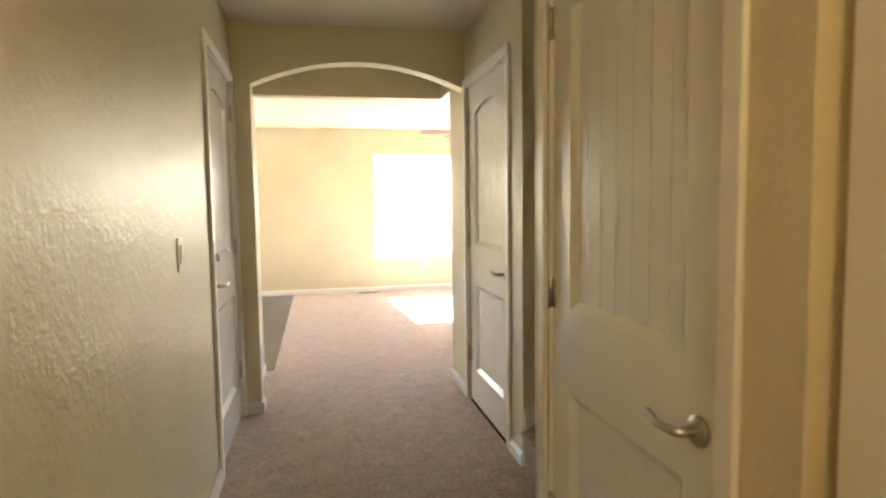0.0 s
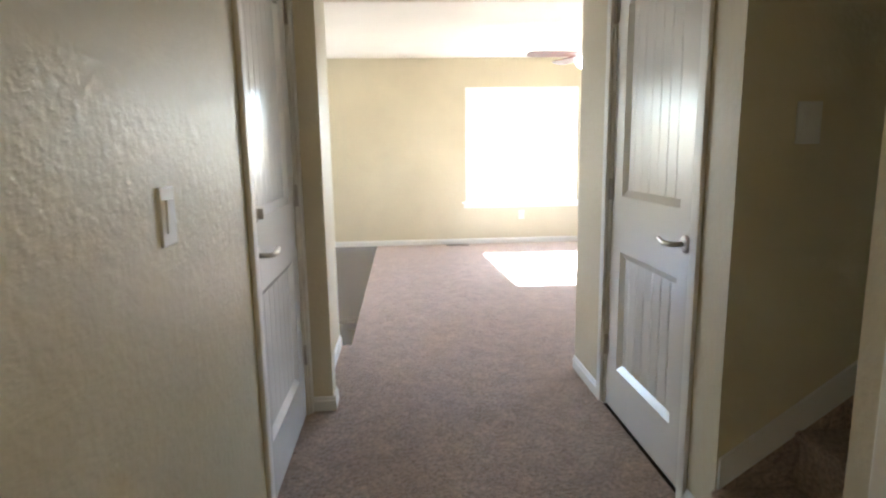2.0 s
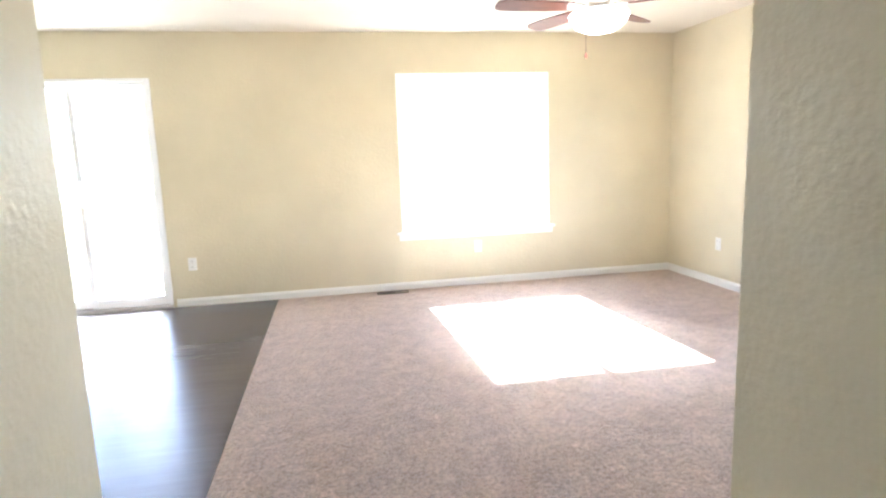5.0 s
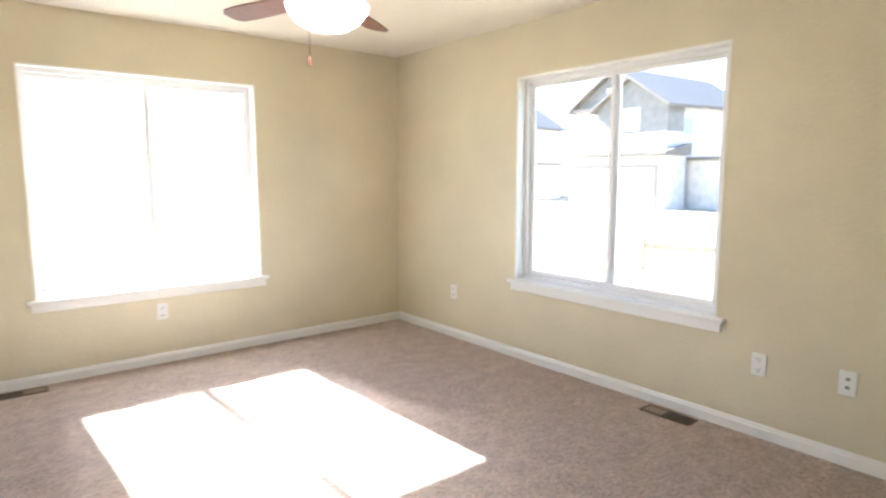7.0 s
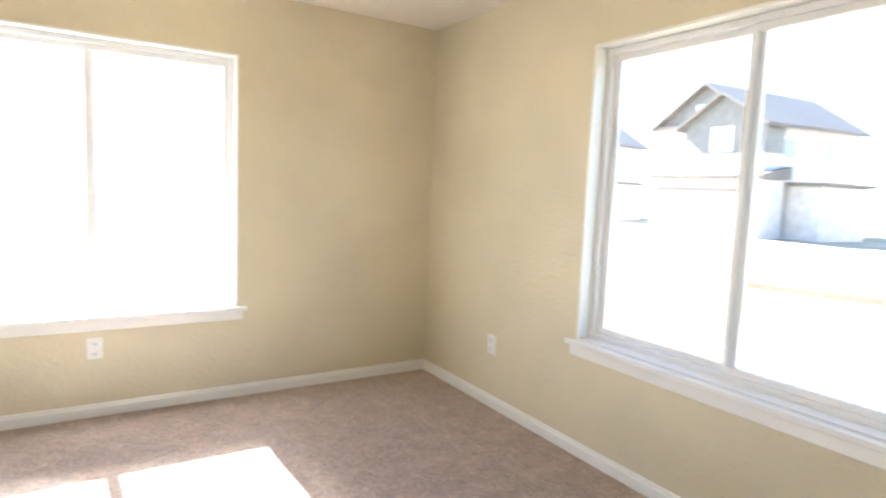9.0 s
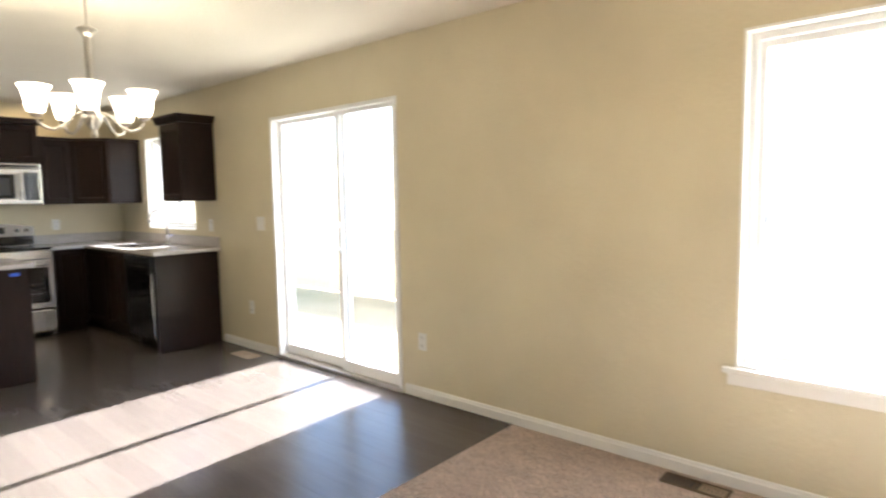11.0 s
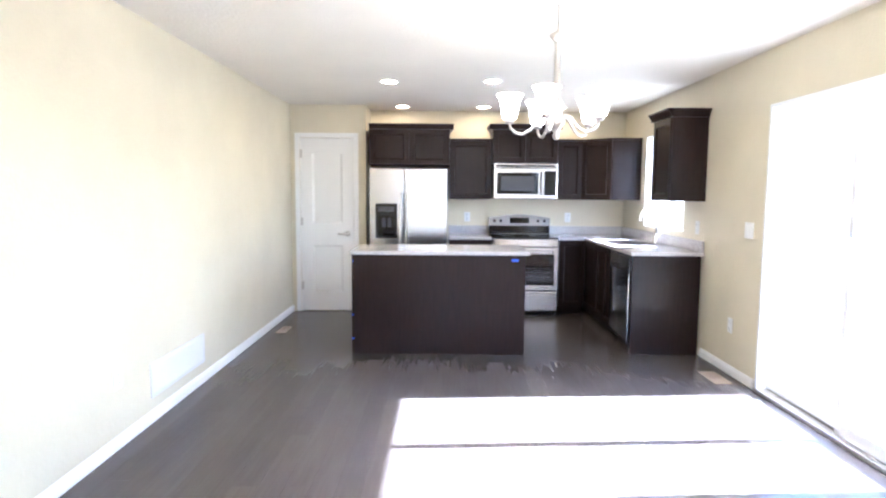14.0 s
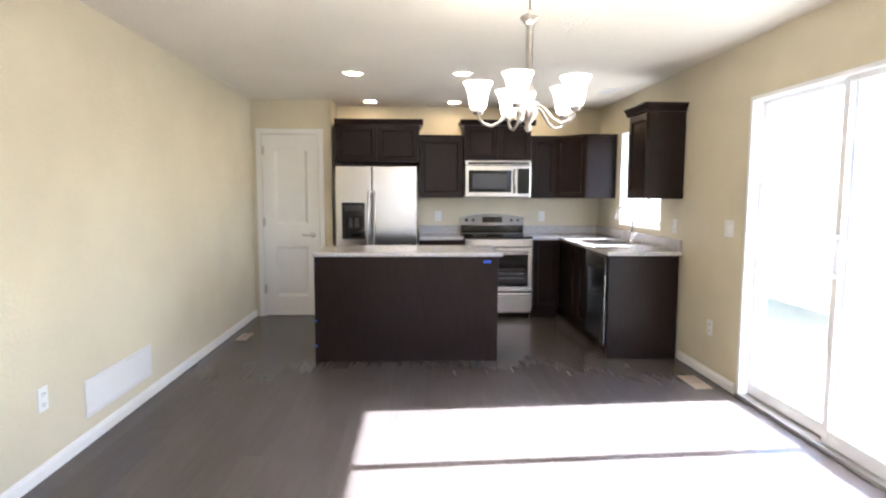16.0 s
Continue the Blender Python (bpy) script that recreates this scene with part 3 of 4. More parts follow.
out = outlet(hung(2.10, YN, 0.385, NORTH))
for x, y, side in ((-0.58, YN, NORTH), (-2.68, YN, NORTH), (XE, 4.195, EAST), (XE, 1.745, EAST), (-1.27, YS, SOUTH), (XQ, 0.30, WEST)):
    copy_thing(out, hung(x, y, 0.39, side))
for y in (3.05, 4.31):
    copy_thing(out, hung(XW, y, 1.12, WEST))
copy_thing(out, hung(-3.35, YN, 1.12, NORTH))
jack(hung(XE, 1.35, 0.40, EAST))
switch(hung(XH, -1.535, 1.14, WEST))
switch(hung(1.69, YST1, 1.325, NORTH), label="white light switch on the shaded stair wall")
switch(hung(-2.475, YN, 1.15, NORTH), 2, "white double light switch beside the patio door")


def register(m, w, d, label, material):
    """A floor register: a rim, slats across and a dark sheet for the well's shade; x along, y across."""
    th = thing("floor_register", m, label, "vent", "floor registers")
    t = 0.014
    part("rim", boxes((0, 0, 0, w, t, 0.005), (0, d - t, 0, w, d, 0.005), (0, t, 0, t, d - t, 0.005), (w - t, t, 0, w, d - t, 0.005), (w / 2 - 0.006, t, 0, w / 2 + 0.006, d - t, 0.005)), material, th)
    # no hole below: a thin dark sheet paints the shade between the slats
    part("well_shade", boxes((t, t, 0, w - t, d - t, 0.001)), M_SLOTSHADE, th, "dark sheet painted as the opening's shade")
    n = 14
    for i in range(n):
        x = t + (w - 2 * t) * (i + 0.5) / n
        if abs(x - w / 2) > 0.012:
            part("slat", boxes((x - (0.004 if i < n / 2 else 0.007), t, 0.001, x + (0.004 if i < n / 2 else 0.007), d - t, 0.004)), material if i < n / 2 else M_TANMETAL, th)
    return th


register(pose(1.07, YN - 0.16, 0.004), 0.30, 0.11, "brown metal floor register in the carpet", M_BRONZE)
register(pose(XE - 0.05, 2.02, 0.004, 0, 0, 90), 0.30, 0.11, "brown metal floor register below the window", M_BRONZE)
register(pose(-4.20, YS + 0.10, 0.0), 0.28, 0.10, "tan metal floor register in the dark floor", M_TANMETAL)
register(pose(-2.72, YN - 0.22, 0.0), 0.30, 0.13, "tan metal floor register beside the patio door", M_TANMETAL)


def grille(m, w, h):
    th = thing("return_grille", m, "white louvred return-air grille low on the wall", "vent")
    f = 0.025
    part("frame", boxes((0, -0.008, 0, w, 0, f), (0, -0.008, h - f, w, 0, h), (0, -0.008, f, f, 0, h - f), (w - f, -0.008, f, w, 0, h - f), bevel=0.002), M_GRILLE, th)
    # flat grey sheet whose colour stands for shade behind the louvres
    part("backing", boxes((f, -0.002, f, w - f, -0.0005, h - f)), M_GREYPLASTIC, th, "grey sheet painted as the duct's shade")
    n = 14
    for i in range(n):
        z = f + (h - 2 * f) * (i + 0.5) / n
        bm = bmesh.new()
        prism(bm, [(-0.008, z - 0.006), (-0.0065, z - 0.0065), (-0.002, z + 0.005), (-0.0035, z + 0.006)], "x", f, w - f)
        part("louvre", bm, M_GRILLE, th)
    return th


grille(hung(-1.62, YS, 0.15, SOUTH), 0.80, 0.215)

th = thing("ceiling_register", pose(-4.32, 4.72, H), "white slatted ceiling air register", "vent")
part("frame", boxes((-0.15, -0.08, -0.006, 0.15, -0.06, 0), (-0.15, 0.06, -0.006, 0.15, 0.08, 0), (-0.15, -0.06, -0.006, -0.13, 0.06, 0), (0.13, -0.06, -0.006, 0.15, 0.06, 0)), M_PLATE, th)
for i in range(6):
    part("slat", boxes((-0.13, -0.055 + i * 0.019, -0.005, 0.13, -0.045 + i * 0.019, -0.001)), M_PLATE, th)


# ---------------------------------------------------------------- kitchen
def shaker(bm, x0, x1, z0, z1, y, t=0.019, s=0.055):
    """A five-piece door whose face lies at y."""
    box(bm, x0, y, z0, x0 + s, y + t, z1)
    box(bm, x1 - s, y, z0, x1, y + t, z1)
    box(bm, x0 + s, y, z0, x1 - s, y + t, z0 + s)
    box(bm, x0 + s, y, z1 - s, x1 - s, y + t, z1)
    d = 0.011
    a, c = (x0 + s, z0 + s, x1 - s, z1 - s), (x0 + s + d, z0 + s + d, x1 - s - d, z1 - s - d)
    ring = []
    for q, yy in ((a, y + 0.0006), (c, y + 0.012)):
        ring.append([bm.verts.new(p) for p in ((q[0], yy, q[1]), (q[2], yy, q[1]), (q[2], yy, q[3]), (q[0], yy, q[3]))])
    for i in range(4):
        bm.faces.new((ring[0][i], ring[0][(i + 1) % 4], ring[1][(i + 1) % 4], ring[1][i]))
    bm.faces.new(ring[1])
    return bm


def cabinet(name, m, w, z0, z1, depth, doors, label, crown=0.0, drawer=False, toe=False, ends=(0, 0)):
    """A cabinet w wide; x from its left end, y = 0 the wall, -depth its face."""
    th = thing(name, m, label, "cabinet")
    foot = z0 + (0.1 if toe else 0)
    rows = [(0, -depth, foot, w, -0.002, z1)]
    if toe:
        rows.append((0.0, -depth + 0.07, z0, w, -0.002, foot))
    part("body", boxes(*rows), M_ESP, th)
    g_ = 0.003
    top = z1 - 0.004
    if drawer:
        dz = 0.15
        for i in range(doors):
            xa, xb = w * i / doors + g_, w * (i + 1) / doors - g_
            part("drawer", boxes((xa, -depth - 0.02, top - dz, xb, -depth - 0.001, top), bevel=0.003), M_ESP, th)
        top -= dz + 0.006
    for i in range(doors):
        xa, xb = w * i / doors + g_, w * (i + 1) / doors - g_
        part("door", shaker(bmesh.new(), xa, xb, foot + 0.004, top, -depth - 0.02), M_ESP, th)
    if crown:
        bm = bmesh.new()
        prof = [(0.0, 0.0), (-0.012, 0.0), (-0.016, 0.02), (-0.036, crown * 0.75), (-0.045, crown * 0.8), (-0.045, crown), (0.0, crown)]
        prism(bm, [(-depth - 0.018 + d, z1 + z) for d, z in prof], "x", -0.045 * ends[0], w + 0.045 * ends[1])
        for s, x in ((ends[0], 0.0), (ends[1], w)):
            if s:
                k = -1 if x == 0.0 else 1
                prism(bm, [(x - k * d, z1 + z) for d, z in prof], "y", -depth - 0.018, -0.002)
        box(bm, 0, -depth - 0.017, z1 + 0.001, w, -0.002, z1 + crown - 0.001)
        part("crown_moulding", bm, M_ESP, th, "dark crown moulding")
    return th


def west(y, z=0.0):
    return hung(XW, y, z, WEST)


D = 0.60
# base units and uppers on the west wall
cabinet("base_cabinet", west(2.815), 0.49, 0.0, 0.875, D, 1, "dark espresso base cabinet between refrigerator and range", drawer=True, toe=True)
cabinet("base_cabinet", west(4.09), 0.30, 0.0, 0.875, D, 1, "dark espresso base cabinet beside the range", toe=True)
cabinet("upper_cabinet", west(1.90), 0.915, 1.73, 2.13, 0.60, 2, "dark espresso cabinet above the refrigerator", crown=0.06, ends=(0, 1))
cabinet("upper_cabinet", west(2.82), 0.50, 1.345, 2.03, 0.33, 1, "dark espresso single-door wall cabinet", crown=0.02)
cabinet("upper_cabinet", west(3.328), 0.765, 1.775, 2.16, 0.38, 2, "dark espresso cabinet above the microwave", crown=0.06, ends=(1, 1))
cabinet("upper_cabinet", west(4.10), 0.30, 1.345, 2.03, 0.33, 1, "narrow dark espresso wall cabinet", crown=0.02)
# diagonal corner unit
th = thing("corner_cabinet", pose(XW, YN, 0), "dark espresso diagonal corner wall cabinet", "cabinet")
a, s = 0.61, 0.33
bm = bmesh.new()
prism(bm, [(0.002, -0.002), (0.002, -a), (s, -a), (a, -s), (a, -0.002)], "z", 1.345, 2.03)
part("body", bm, M_ESP, th)
bm = shaker(bmesh.new(), 0.005, math.hypot(a - s, a - s) - 0.005, 1.349, 2.026, -0.02)
bm.transform(pose(s, -a, 0, 0, 0, 45))
part("door", bm, M_ESP, th)
bm = bmesh.new()
prism(bm, [(0.002, -0.002), (0.002, -a - 0.01), (s + 0.01, -a - 0.02), (a + 0.02, -s - 0.01), (a + 0.02, -0.002)], "z", 2.03, 2.05)
part("crown_moulding", bm, M_ESP, th)
# north wall: upper beside the patio door, and the sink run
cabinet("upper_cabinet", hung(-3.62, YN, 0, NORTH), 0.40, 1.355, 2.07, 0.31, 1, "dark espresso wall cabinet beside the kitchen window", crown=0.07, ends=(1, 1))
cabinet("corner_base_cabinet", hung(XW, YN, 0, NORTH), 1.05, 0.0, 0.875, 0.585, 2, "dark espresso base cabinet in the corner", toe=True)
cabinet("sink_cabinet", hung(-4.45, YN, 0, NORTH), 0.60, 0.0, 0.875, 0.585, 2, "dark espresso sink base cabinet", toe=True)
th = thing("end_panel", pose(-3.22, YN, 0), "dark espresso end panel of the sink run", "panel")
part("board", boxes((-0.022, -0.61, 0.0, 0.0, -0.015, 0.878)), M_ESP, th)

# dishwasher
th = thing("dishwasher", hung(-3.845, YN, 0, NORTH), "black dishwasher with a steel-edged door, closed", "dishwasher")
part("body", boxes((0.005, -0.585, 0.10, 0.598, -0.01, 0.872), (0.02, -0.53, 0.0, 0.58, -0.01, 0.10)), M_BLACK, th)
part("door", boxes((0.007, -0.625, 0.11, 0.596, -0.586, 0.72), bevel=0.006), M_BLACKGLASS, th, "glossy black door")
part("edge_strip", boxes((0.575, -0.632, 0.13, 0.598, -0.6255, 0.71), bevel=0.002), M_STEEL, th, "stainless edge strip")
part("control_panel", boxes((0.007, -0.632, 0.725, 0.596, -0.586, 0.868), bevel=0.006), M_BLACK, th)
bm = bmesh.new()
tube(bm, [(0.06, -0.632, 0.775), (0.07, -0.655, 0.775), (0.53, -0.655, 0.775), (0.54, -0.632, 0.775)], 0.009)
part("handle", bm, M_BLACK, th)

# counters
def counter(name, rows, label, lip=()):
    th = thing(name, pose(rows[0][0], rows[0][1], 0), label, "countertop")
    ox, oy = rows[0][0], rows[0][1]
    bm = bmesh.new()
    for x0, y0, x1, y1 in rows:
        box(bm, x0 - ox, y0 - oy, 0.879, x1 - ox, y1 - oy, 0.912, bevel=0.006)
    part("slab", bm, M_GRANITE, th)
    for x0, y0, x1, y1 in lip:
        part("backsplash", boxes((x0 - ox, y0 - oy, 0.9125, x1 - ox, y1 - oy, 1.01), bevel=0.003), M_GRANITE, th)
    return th


XF = XW + 0.635
counter("countertop", [(XW + 0.002, 2.815, XF, 3.31)], "speckled grey granite countertop beside the range", [(XW + 0.002, 2.815, XW + 0.022, 3.31)])
SK = (-4.42, -3.86, 4.49, 4.88)       # sink cut-out
counter("countertop", [(XW + 0.002, 4.085, XF, YN - 0.002), (XF, 4.375, SK[0], YN - 0.002), (SK[1], 4.375, -3.185, YN - 0.002), (SK[0], 4.375, SK[1], SK[2]), (SK[0], SK[3], SK[1], YN - 0.002)],
        "speckled grey granite countertop round the sink", [(XW + 0.002, 4.085, XW + 0.022, YN - 0.024), (XW + 0.002, YN - 0.022, -3.20, YN - 0.002)])

th = thing("kitchen_sink", pose((SK[0] + SK[1]) / 2, (SK[2] + SK[3]) / 2, 0.90), "stainless drop-in kitchen sink", "sink")
hx_, hy_ = (SK[1] - SK[0]) / 2 - 0.001, (SK[3] - SK[2]) / 2 - 0.001
part("basin", boxes((-hx_, -hy_, -0.17, hx_, hy_, -0.165), (-hx_, -hy_, -0.165, -hx_ + 0.004, hy_, 0.013), (hx_ - 0.004, -hy_, -0.165, hx_, hy_, 0.013), (-hx_ + 0.004, -hy_, -0.165, hx_ - 0.004, -hy_ + 0.004, 0.013), (-hx_ + 0.004, hy_ - 0.004, -0.165, hx_ - 0.004, hy_, 0.013)), M_STEEL, th)
part("rim", boxes((-hx_ - 0.025, -hy_ - 0.025, 0.013, hx_ + 0.025, -hy_, 0.018), (-hx_ - 0.025, hy_, 0.013, hx_ + 0.025, hy_ + 0.025, 0.018), (-hx_ - 0.025, -hy_, 0.013, -hx_, hy_, 0.018), (hx_, -hy_, 0.013, hx_ + 0.025, hy_, 0.018)), M_STEEL, th)

th = thing("faucet", pose(-4.14, 4.935, 0.912), "chrome high-arc kitchen faucet", "faucet")
bm = bmesh.new()
lathe(bm, [(0, 0), (0.03, 0), (0.028, 0.012), (0.018, 0.03), (0.016, 0.09), (0, 0.09)], n=18)
part("base", bm, M_CHROME, th)
bm = bmesh.new()
tube(bm, [(0, 0, 0.08), (0, 0, 0.27)] + [(0, -0.085 + 0.085 * math.cos(q), 0.27 + 0.085 * math.sin(q)) for q in [math.pi * i / 10 for i in range(1, 11)]] + [(0, -0.17, 0.23)], 0.012)
part("spout", bm, M_CHROME, th)
bm = bmesh.new()
tube(bm, [(0.016, 0, 0.06), (0.04, 0, 0.07), (0.10, 0, 0.10)], 0.007)
part("handle", bm, M_CHROME, th)

# island
IX0, IX1, IY0, IY1 = -3.82, -3.178, 1.955, 3.460
th = thing("kitchen_island", pose(IX1, IY0, 0), "dark espresso kitchen island with plain back panel", "island")
part("body", boxes((IX0 - IX1, 0.0, 0.1, -0.012, IY1 - IY0, 0.878), (IX0 - IX1 + 0.07, 0.02, 0, -0.012, IY1 - IY0 - 0.02, 0.1)), M_ESP, th)
part("back_panel", boxes((-0.0118, 0.0, 0.0, 0.0, IY1 - IY0, 0.878), bevel=0.002), M_ESP, th)
for i in range(3):
    w_ = (IY1 - IY0) / 3
    bm = shaker(bmesh.new(), 0.003, w_ - 0.003, 0.105, 0.872, -0.02)
    bm.transform(pose(IX0 - IX1, w_ * (i + 1), 0, 0, 0, -90))
    part("door", bm, M_ESP, th)
counter("countertop", [(IX0 - 0.03, IY0 - 0.012, IX1 + 0.03, IY1 + 0.035)], "speckled grey granite countertop of the island")
for y, z, w_, h_ in ((3.37, 0.835, 0.06, 0.022), (1.965, 0.35, 0.018, 0.012), (1.965, 0.14, 0.018, 0.016), (1.965, 0.82, 0.014, 0.01)):
    bm = boxes((0, -w_ / 2, -h_ / 2, 0.0006, w_ / 2, h_ / 2))
    ob = solid("tape_strip", bm, M_TAPE, "piece of blue masking tape stuck on the island", "tape", group="blue tape marks")
    ob.location = (IX1 + 0.0004, y, z)

# refrigerator
th = thing("refrigerator", west(1.897), "stainless side-by-side refrigerator with black water dispenser", "refrigerator")
fw, fh, fd = 0.90, 1.695, 0.575
part("body", boxes((0.0, -fd, 0.02, fw, -0.03, fh), bevel=0.008), M_GREYPLASTIC, th, "dark grey cabinet sides")
sp = 0.40
for x0, x1 in ((0.003, sp - 0.002), (sp + 0.002, fw - 0.003)):
    part("door", boxes((x0, -fd - 0.065, 0.09, x1, -fd - 0.004, fh - 0.004), bevel=0.012), M_STEEL, th, "stainless door")
part("kick_grille", boxes((0.01, -fd - 0.03, 0.02, fw - 0.01, -fd - 0.001, 0.085)), M_BLACK, th)
fy = -fd - 0.065
for s, x in ((-1, sp - 0.035), (1, sp + 0.035)):
    bm = bmesh.new()
    tube(bm, [(x, fy, 0.62), (x, fy - 0.045, 0.65), (x, fy - 0.05, 0.9), (x, fy - 0.05, 1.2), (x, fy - 0.045, 1.38), (x, fy, 1.41)], 0.013)
    part("handle", bm, M_STEEL, th, "stainless bar handle")
disp = part("dispenser", boxes((0.075, fy - 0.006, 0.89, 0.325, fy - 0.0005, 1.29), bevel=0.003), M_BLACK, th, "black ice and water dispenser")
part("recess", boxes((0.11, fy - 0.0085, 0.92, 0.29, fy - 0.0065, 1.14)), M_BLACKGLASS, disp)
part("paddle", boxes((0.15, fy - 0.017, 1.02, 0.19, fy - 0.009, 1.12), (0.215, fy - 0.017, 1.02, 0.255, fy - 0.009, 1.12), bevel=0.003), M_SCREEN, disp)
part("control_strip", boxes((0.11, fy - 0.009, 1.20, 0.29, fy - 0.0065, 1.255)), M_SCREEN, disp)

# range
th = thing("kitchen_range", west(3.316), "stainless electric range with black glass top", "stove")
rw, rd = 0.762, 0.63
part("body", boxes((0.004, -rd, 0.03, rw - 0.004, -0.02, 0.895)), M_BLACK, th)
part("cooktop", boxes((0.0, -rd - 0.02, 0.896, rw, -0.06, 0.915), bevel=0.004), M_BLACKGLASS, th, "black glass cooktop")
part("front_rail", boxes((0.0, -rd - 0.035, 0.80, rw, -rd - 0.001, 0.893), bevel=0.01), M_STEEL, th)
dr = part("oven_door", boxes((0.004, -rd - 0.045, 0.30, rw - 0.004, -rd - 0.001, 0.795), bevel=0.006), M_STEEL, th, "stainless oven door")
part("window", boxes((0.05, -rd - 0.0485, 0.36, rw - 0.05, -rd - 0.0455, 0.72), bevel=0.001), M_BLACKGLASS, dr, "dark oven window")
for i in range(3):
    part("rack", boxes((0.10, -rd - 0.0492, 0.455 + i * 0.05, rw - 0.10, -rd - 0.0487, 0.459 + i * 0.05)), M_SCREEN, dr)
bm = bmesh.new()
tube(bm, [(0.07, -rd - 0.045, 0.745), (0.07, -rd - 0.09, 0.75), (0.10, -rd - 0.095, 0.75), (rw - 0.10, -rd - 0.095, 0.75), (rw - 0.07, -rd - 0.09, 0.75), (rw - 0.07, -rd - 0.045, 0.745)], 0.012)
part("handle", bm, M_STEEL, dr)
part("drawer", boxes((0.004, -rd - 0.035, 0.06, rw - 0.004, -rd - 0.001, 0.285), bevel=0.008), M_STEEL, th, "stainless storage drawer")
part("kick", boxes((0.02, -rd + 0.03, 0.0, rw - 0.02, -0.05, 0.03)), M_BLACK, th)
bm = bmesh.new()
out_ = [(0.0, 0.916), (rw, 0.916), (rw, 1.11)] + [(rw - rw * i / 12, 1.11 + 0.045 * math.sin(math.pi * i / 12)) for i in range(1, 12)] + [(0.0, 1.11)]
prism(bm, out_, "y", -0.075, -0.024)
back = part("backguard", bm, M_STEELDARK, th, "stainless curved backguard with knobs")
part("black_band", boxes((0.004, -0.0785, 0.918, rw - 0.004, -0.0755, 1.015)), M_BLACKGLASS, back)
part("display", boxes((rw / 2 - 0.12, -0.079, 1.045, rw / 2 + 0.12, -0.0755, 1.115), bevel=0.001), M_BLACKGLASS, back, "dark clock display")
for x in (0.07, 0.15, rw - 0.15, rw - 0.07):
    bm = bmesh.new()
    lathe(bm, [(0, 0.024), (0.016, 0.024), (0.02, 0.0), (0, 0)], (x, -0.0755, 1.075), 16, pose(0, 0, 0, 90))
    part("knob", bm, M_BLACK, back, "black control knob")
for x, y, q in ((0.2, -0.22, 0.09), (0.56, -0.22, 0.075), (0.2, -0.47, 0.075), (0.56, -0.47, 0.1)):
    bm = bmesh.new()
    lathe(bm, [(q, 0), (q, 0.0006), (q - 0.004, 0.0006), (q - 0.004, 0)], (x, y, 0.9153), 28)
    part("burner_ring", bm, M_GREYPLASTIC, th)

# microwave
th = thing("microwave", west(3.34, 1.352), "stainless over-the-range microwave with dark window", "microwave")
mw, mh, md = 0.757, 0.418, 0.36
part("body", boxes((0.002, -md, 0.004, mw - 0.002, -0.003, mh)), M_BLACK, th)
part("face", boxes((0, -md - 0.04, 0, mw, -md - 0.001, mh - 0.06), bevel=0.008), M_STEEL, th, "stainless face")
part("vent_strip", boxes((0, -md - 0.036, mh - 0.057, mw, -md - 0.001, mh - 0.002), bevel=0.006), M_STEEL, th)
part("vent_slot", boxes((0.03, -md - 0.0375, mh - 0.046, mw - 0.03, -md - 0.0365, mh - 0.018)), M_BLACK, th)
part("window", boxes((0.04, -md - 0.043, 0.055, 0.53, -md - 0.0405, 0.305), bevel=0.001), M_BLACKGLASS, th, "dark glass window")
part("mesh_screen", boxes((0.085, -md - 0.0436, 0.095, 0.485, -md - 0.0431, 0.265)), M_SCREEN, th)
part("control_panel", boxes((0.60, -md - 0.043, 0.04, 0.735, -md - 0.0405, 0.325), bevel=0.001), M_BLACKGLASS, th, "black control panel")
bm = bmesh.new()
tube(bm, [(0.565, -md - 0.04, 0.05), (0.565, -md - 0.075, 0.07), (0.565, -md - 0.08, 0.18), (0.565, -md - 0.075, 0.29), (0.565, -md - 0.04, 0.31)], 0.012)
part("handle", bm, M_STEEL, th, "curved steel handle")


# ---------------------------------------------------------------- lamps
def recessed(x, y):
    th = thing("recessed_light", pose(x, y, H), "lit recessed ceiling light with white ring", "ceiling light", "kitchen recessed lights")
    bm = bmesh.new()
    lathe(bm, [(0.068, -0.0005), (0.092, -0.0005), (0.094, -0.004), (0.088, -0.008), (0.068, -0.006)], n=28)
    part("ring", bm, M_PLATE, th)
    bm = bmesh.new()
    lathe(bm, [(0, -0.003), (0.068, -0.004)], n=28)
    part("lens", bm, M_CAN, th, "glowing lens")
    return th


rec = recessed(-3.60, 2.245)
for x, y in ((-3.55, 3.185), (-5.13, 2.265), (-5.13, 3.21), (-5.13, 4.1)):
    copy_thing(rec, pose(x, y, H))

CX, CY = -1.28, 3.33
th = thing("chandelier", pose(CX, CY, H), "brushed nickel chandelier with five lit frosted glass shades", "chandelier")
bm = bmesh.new()
lathe(bm, [(0, 0), (0.062, 0), (0.06, -0.012), (0.03, -0.03), (0.012, -0.04), (0, -0.04)], n=24)
part("canopy", bm, M_NICKEL, th)
bm = bmesh.new()
lathe(bm, [(0, -0.03), (0.006, -0.03), (0.006, -0.165), (0.018, -0.175), (0.046, -0.188), (0.048, -0.196), (0.026, -0.22), (0.017, -0.235), (0.017, -0.50), (0.024, -0.515), (0.036, -0.545), (0.026, -0.58),
           (0.042, -0.61), (0.046, -0.64), (0.026, -0.675), (0.012, -0.69), (0.018, -0.71), (0.012, -0.725), (0, -0.73)], n=18)
part("stem", bm, M_NICKEL, th)
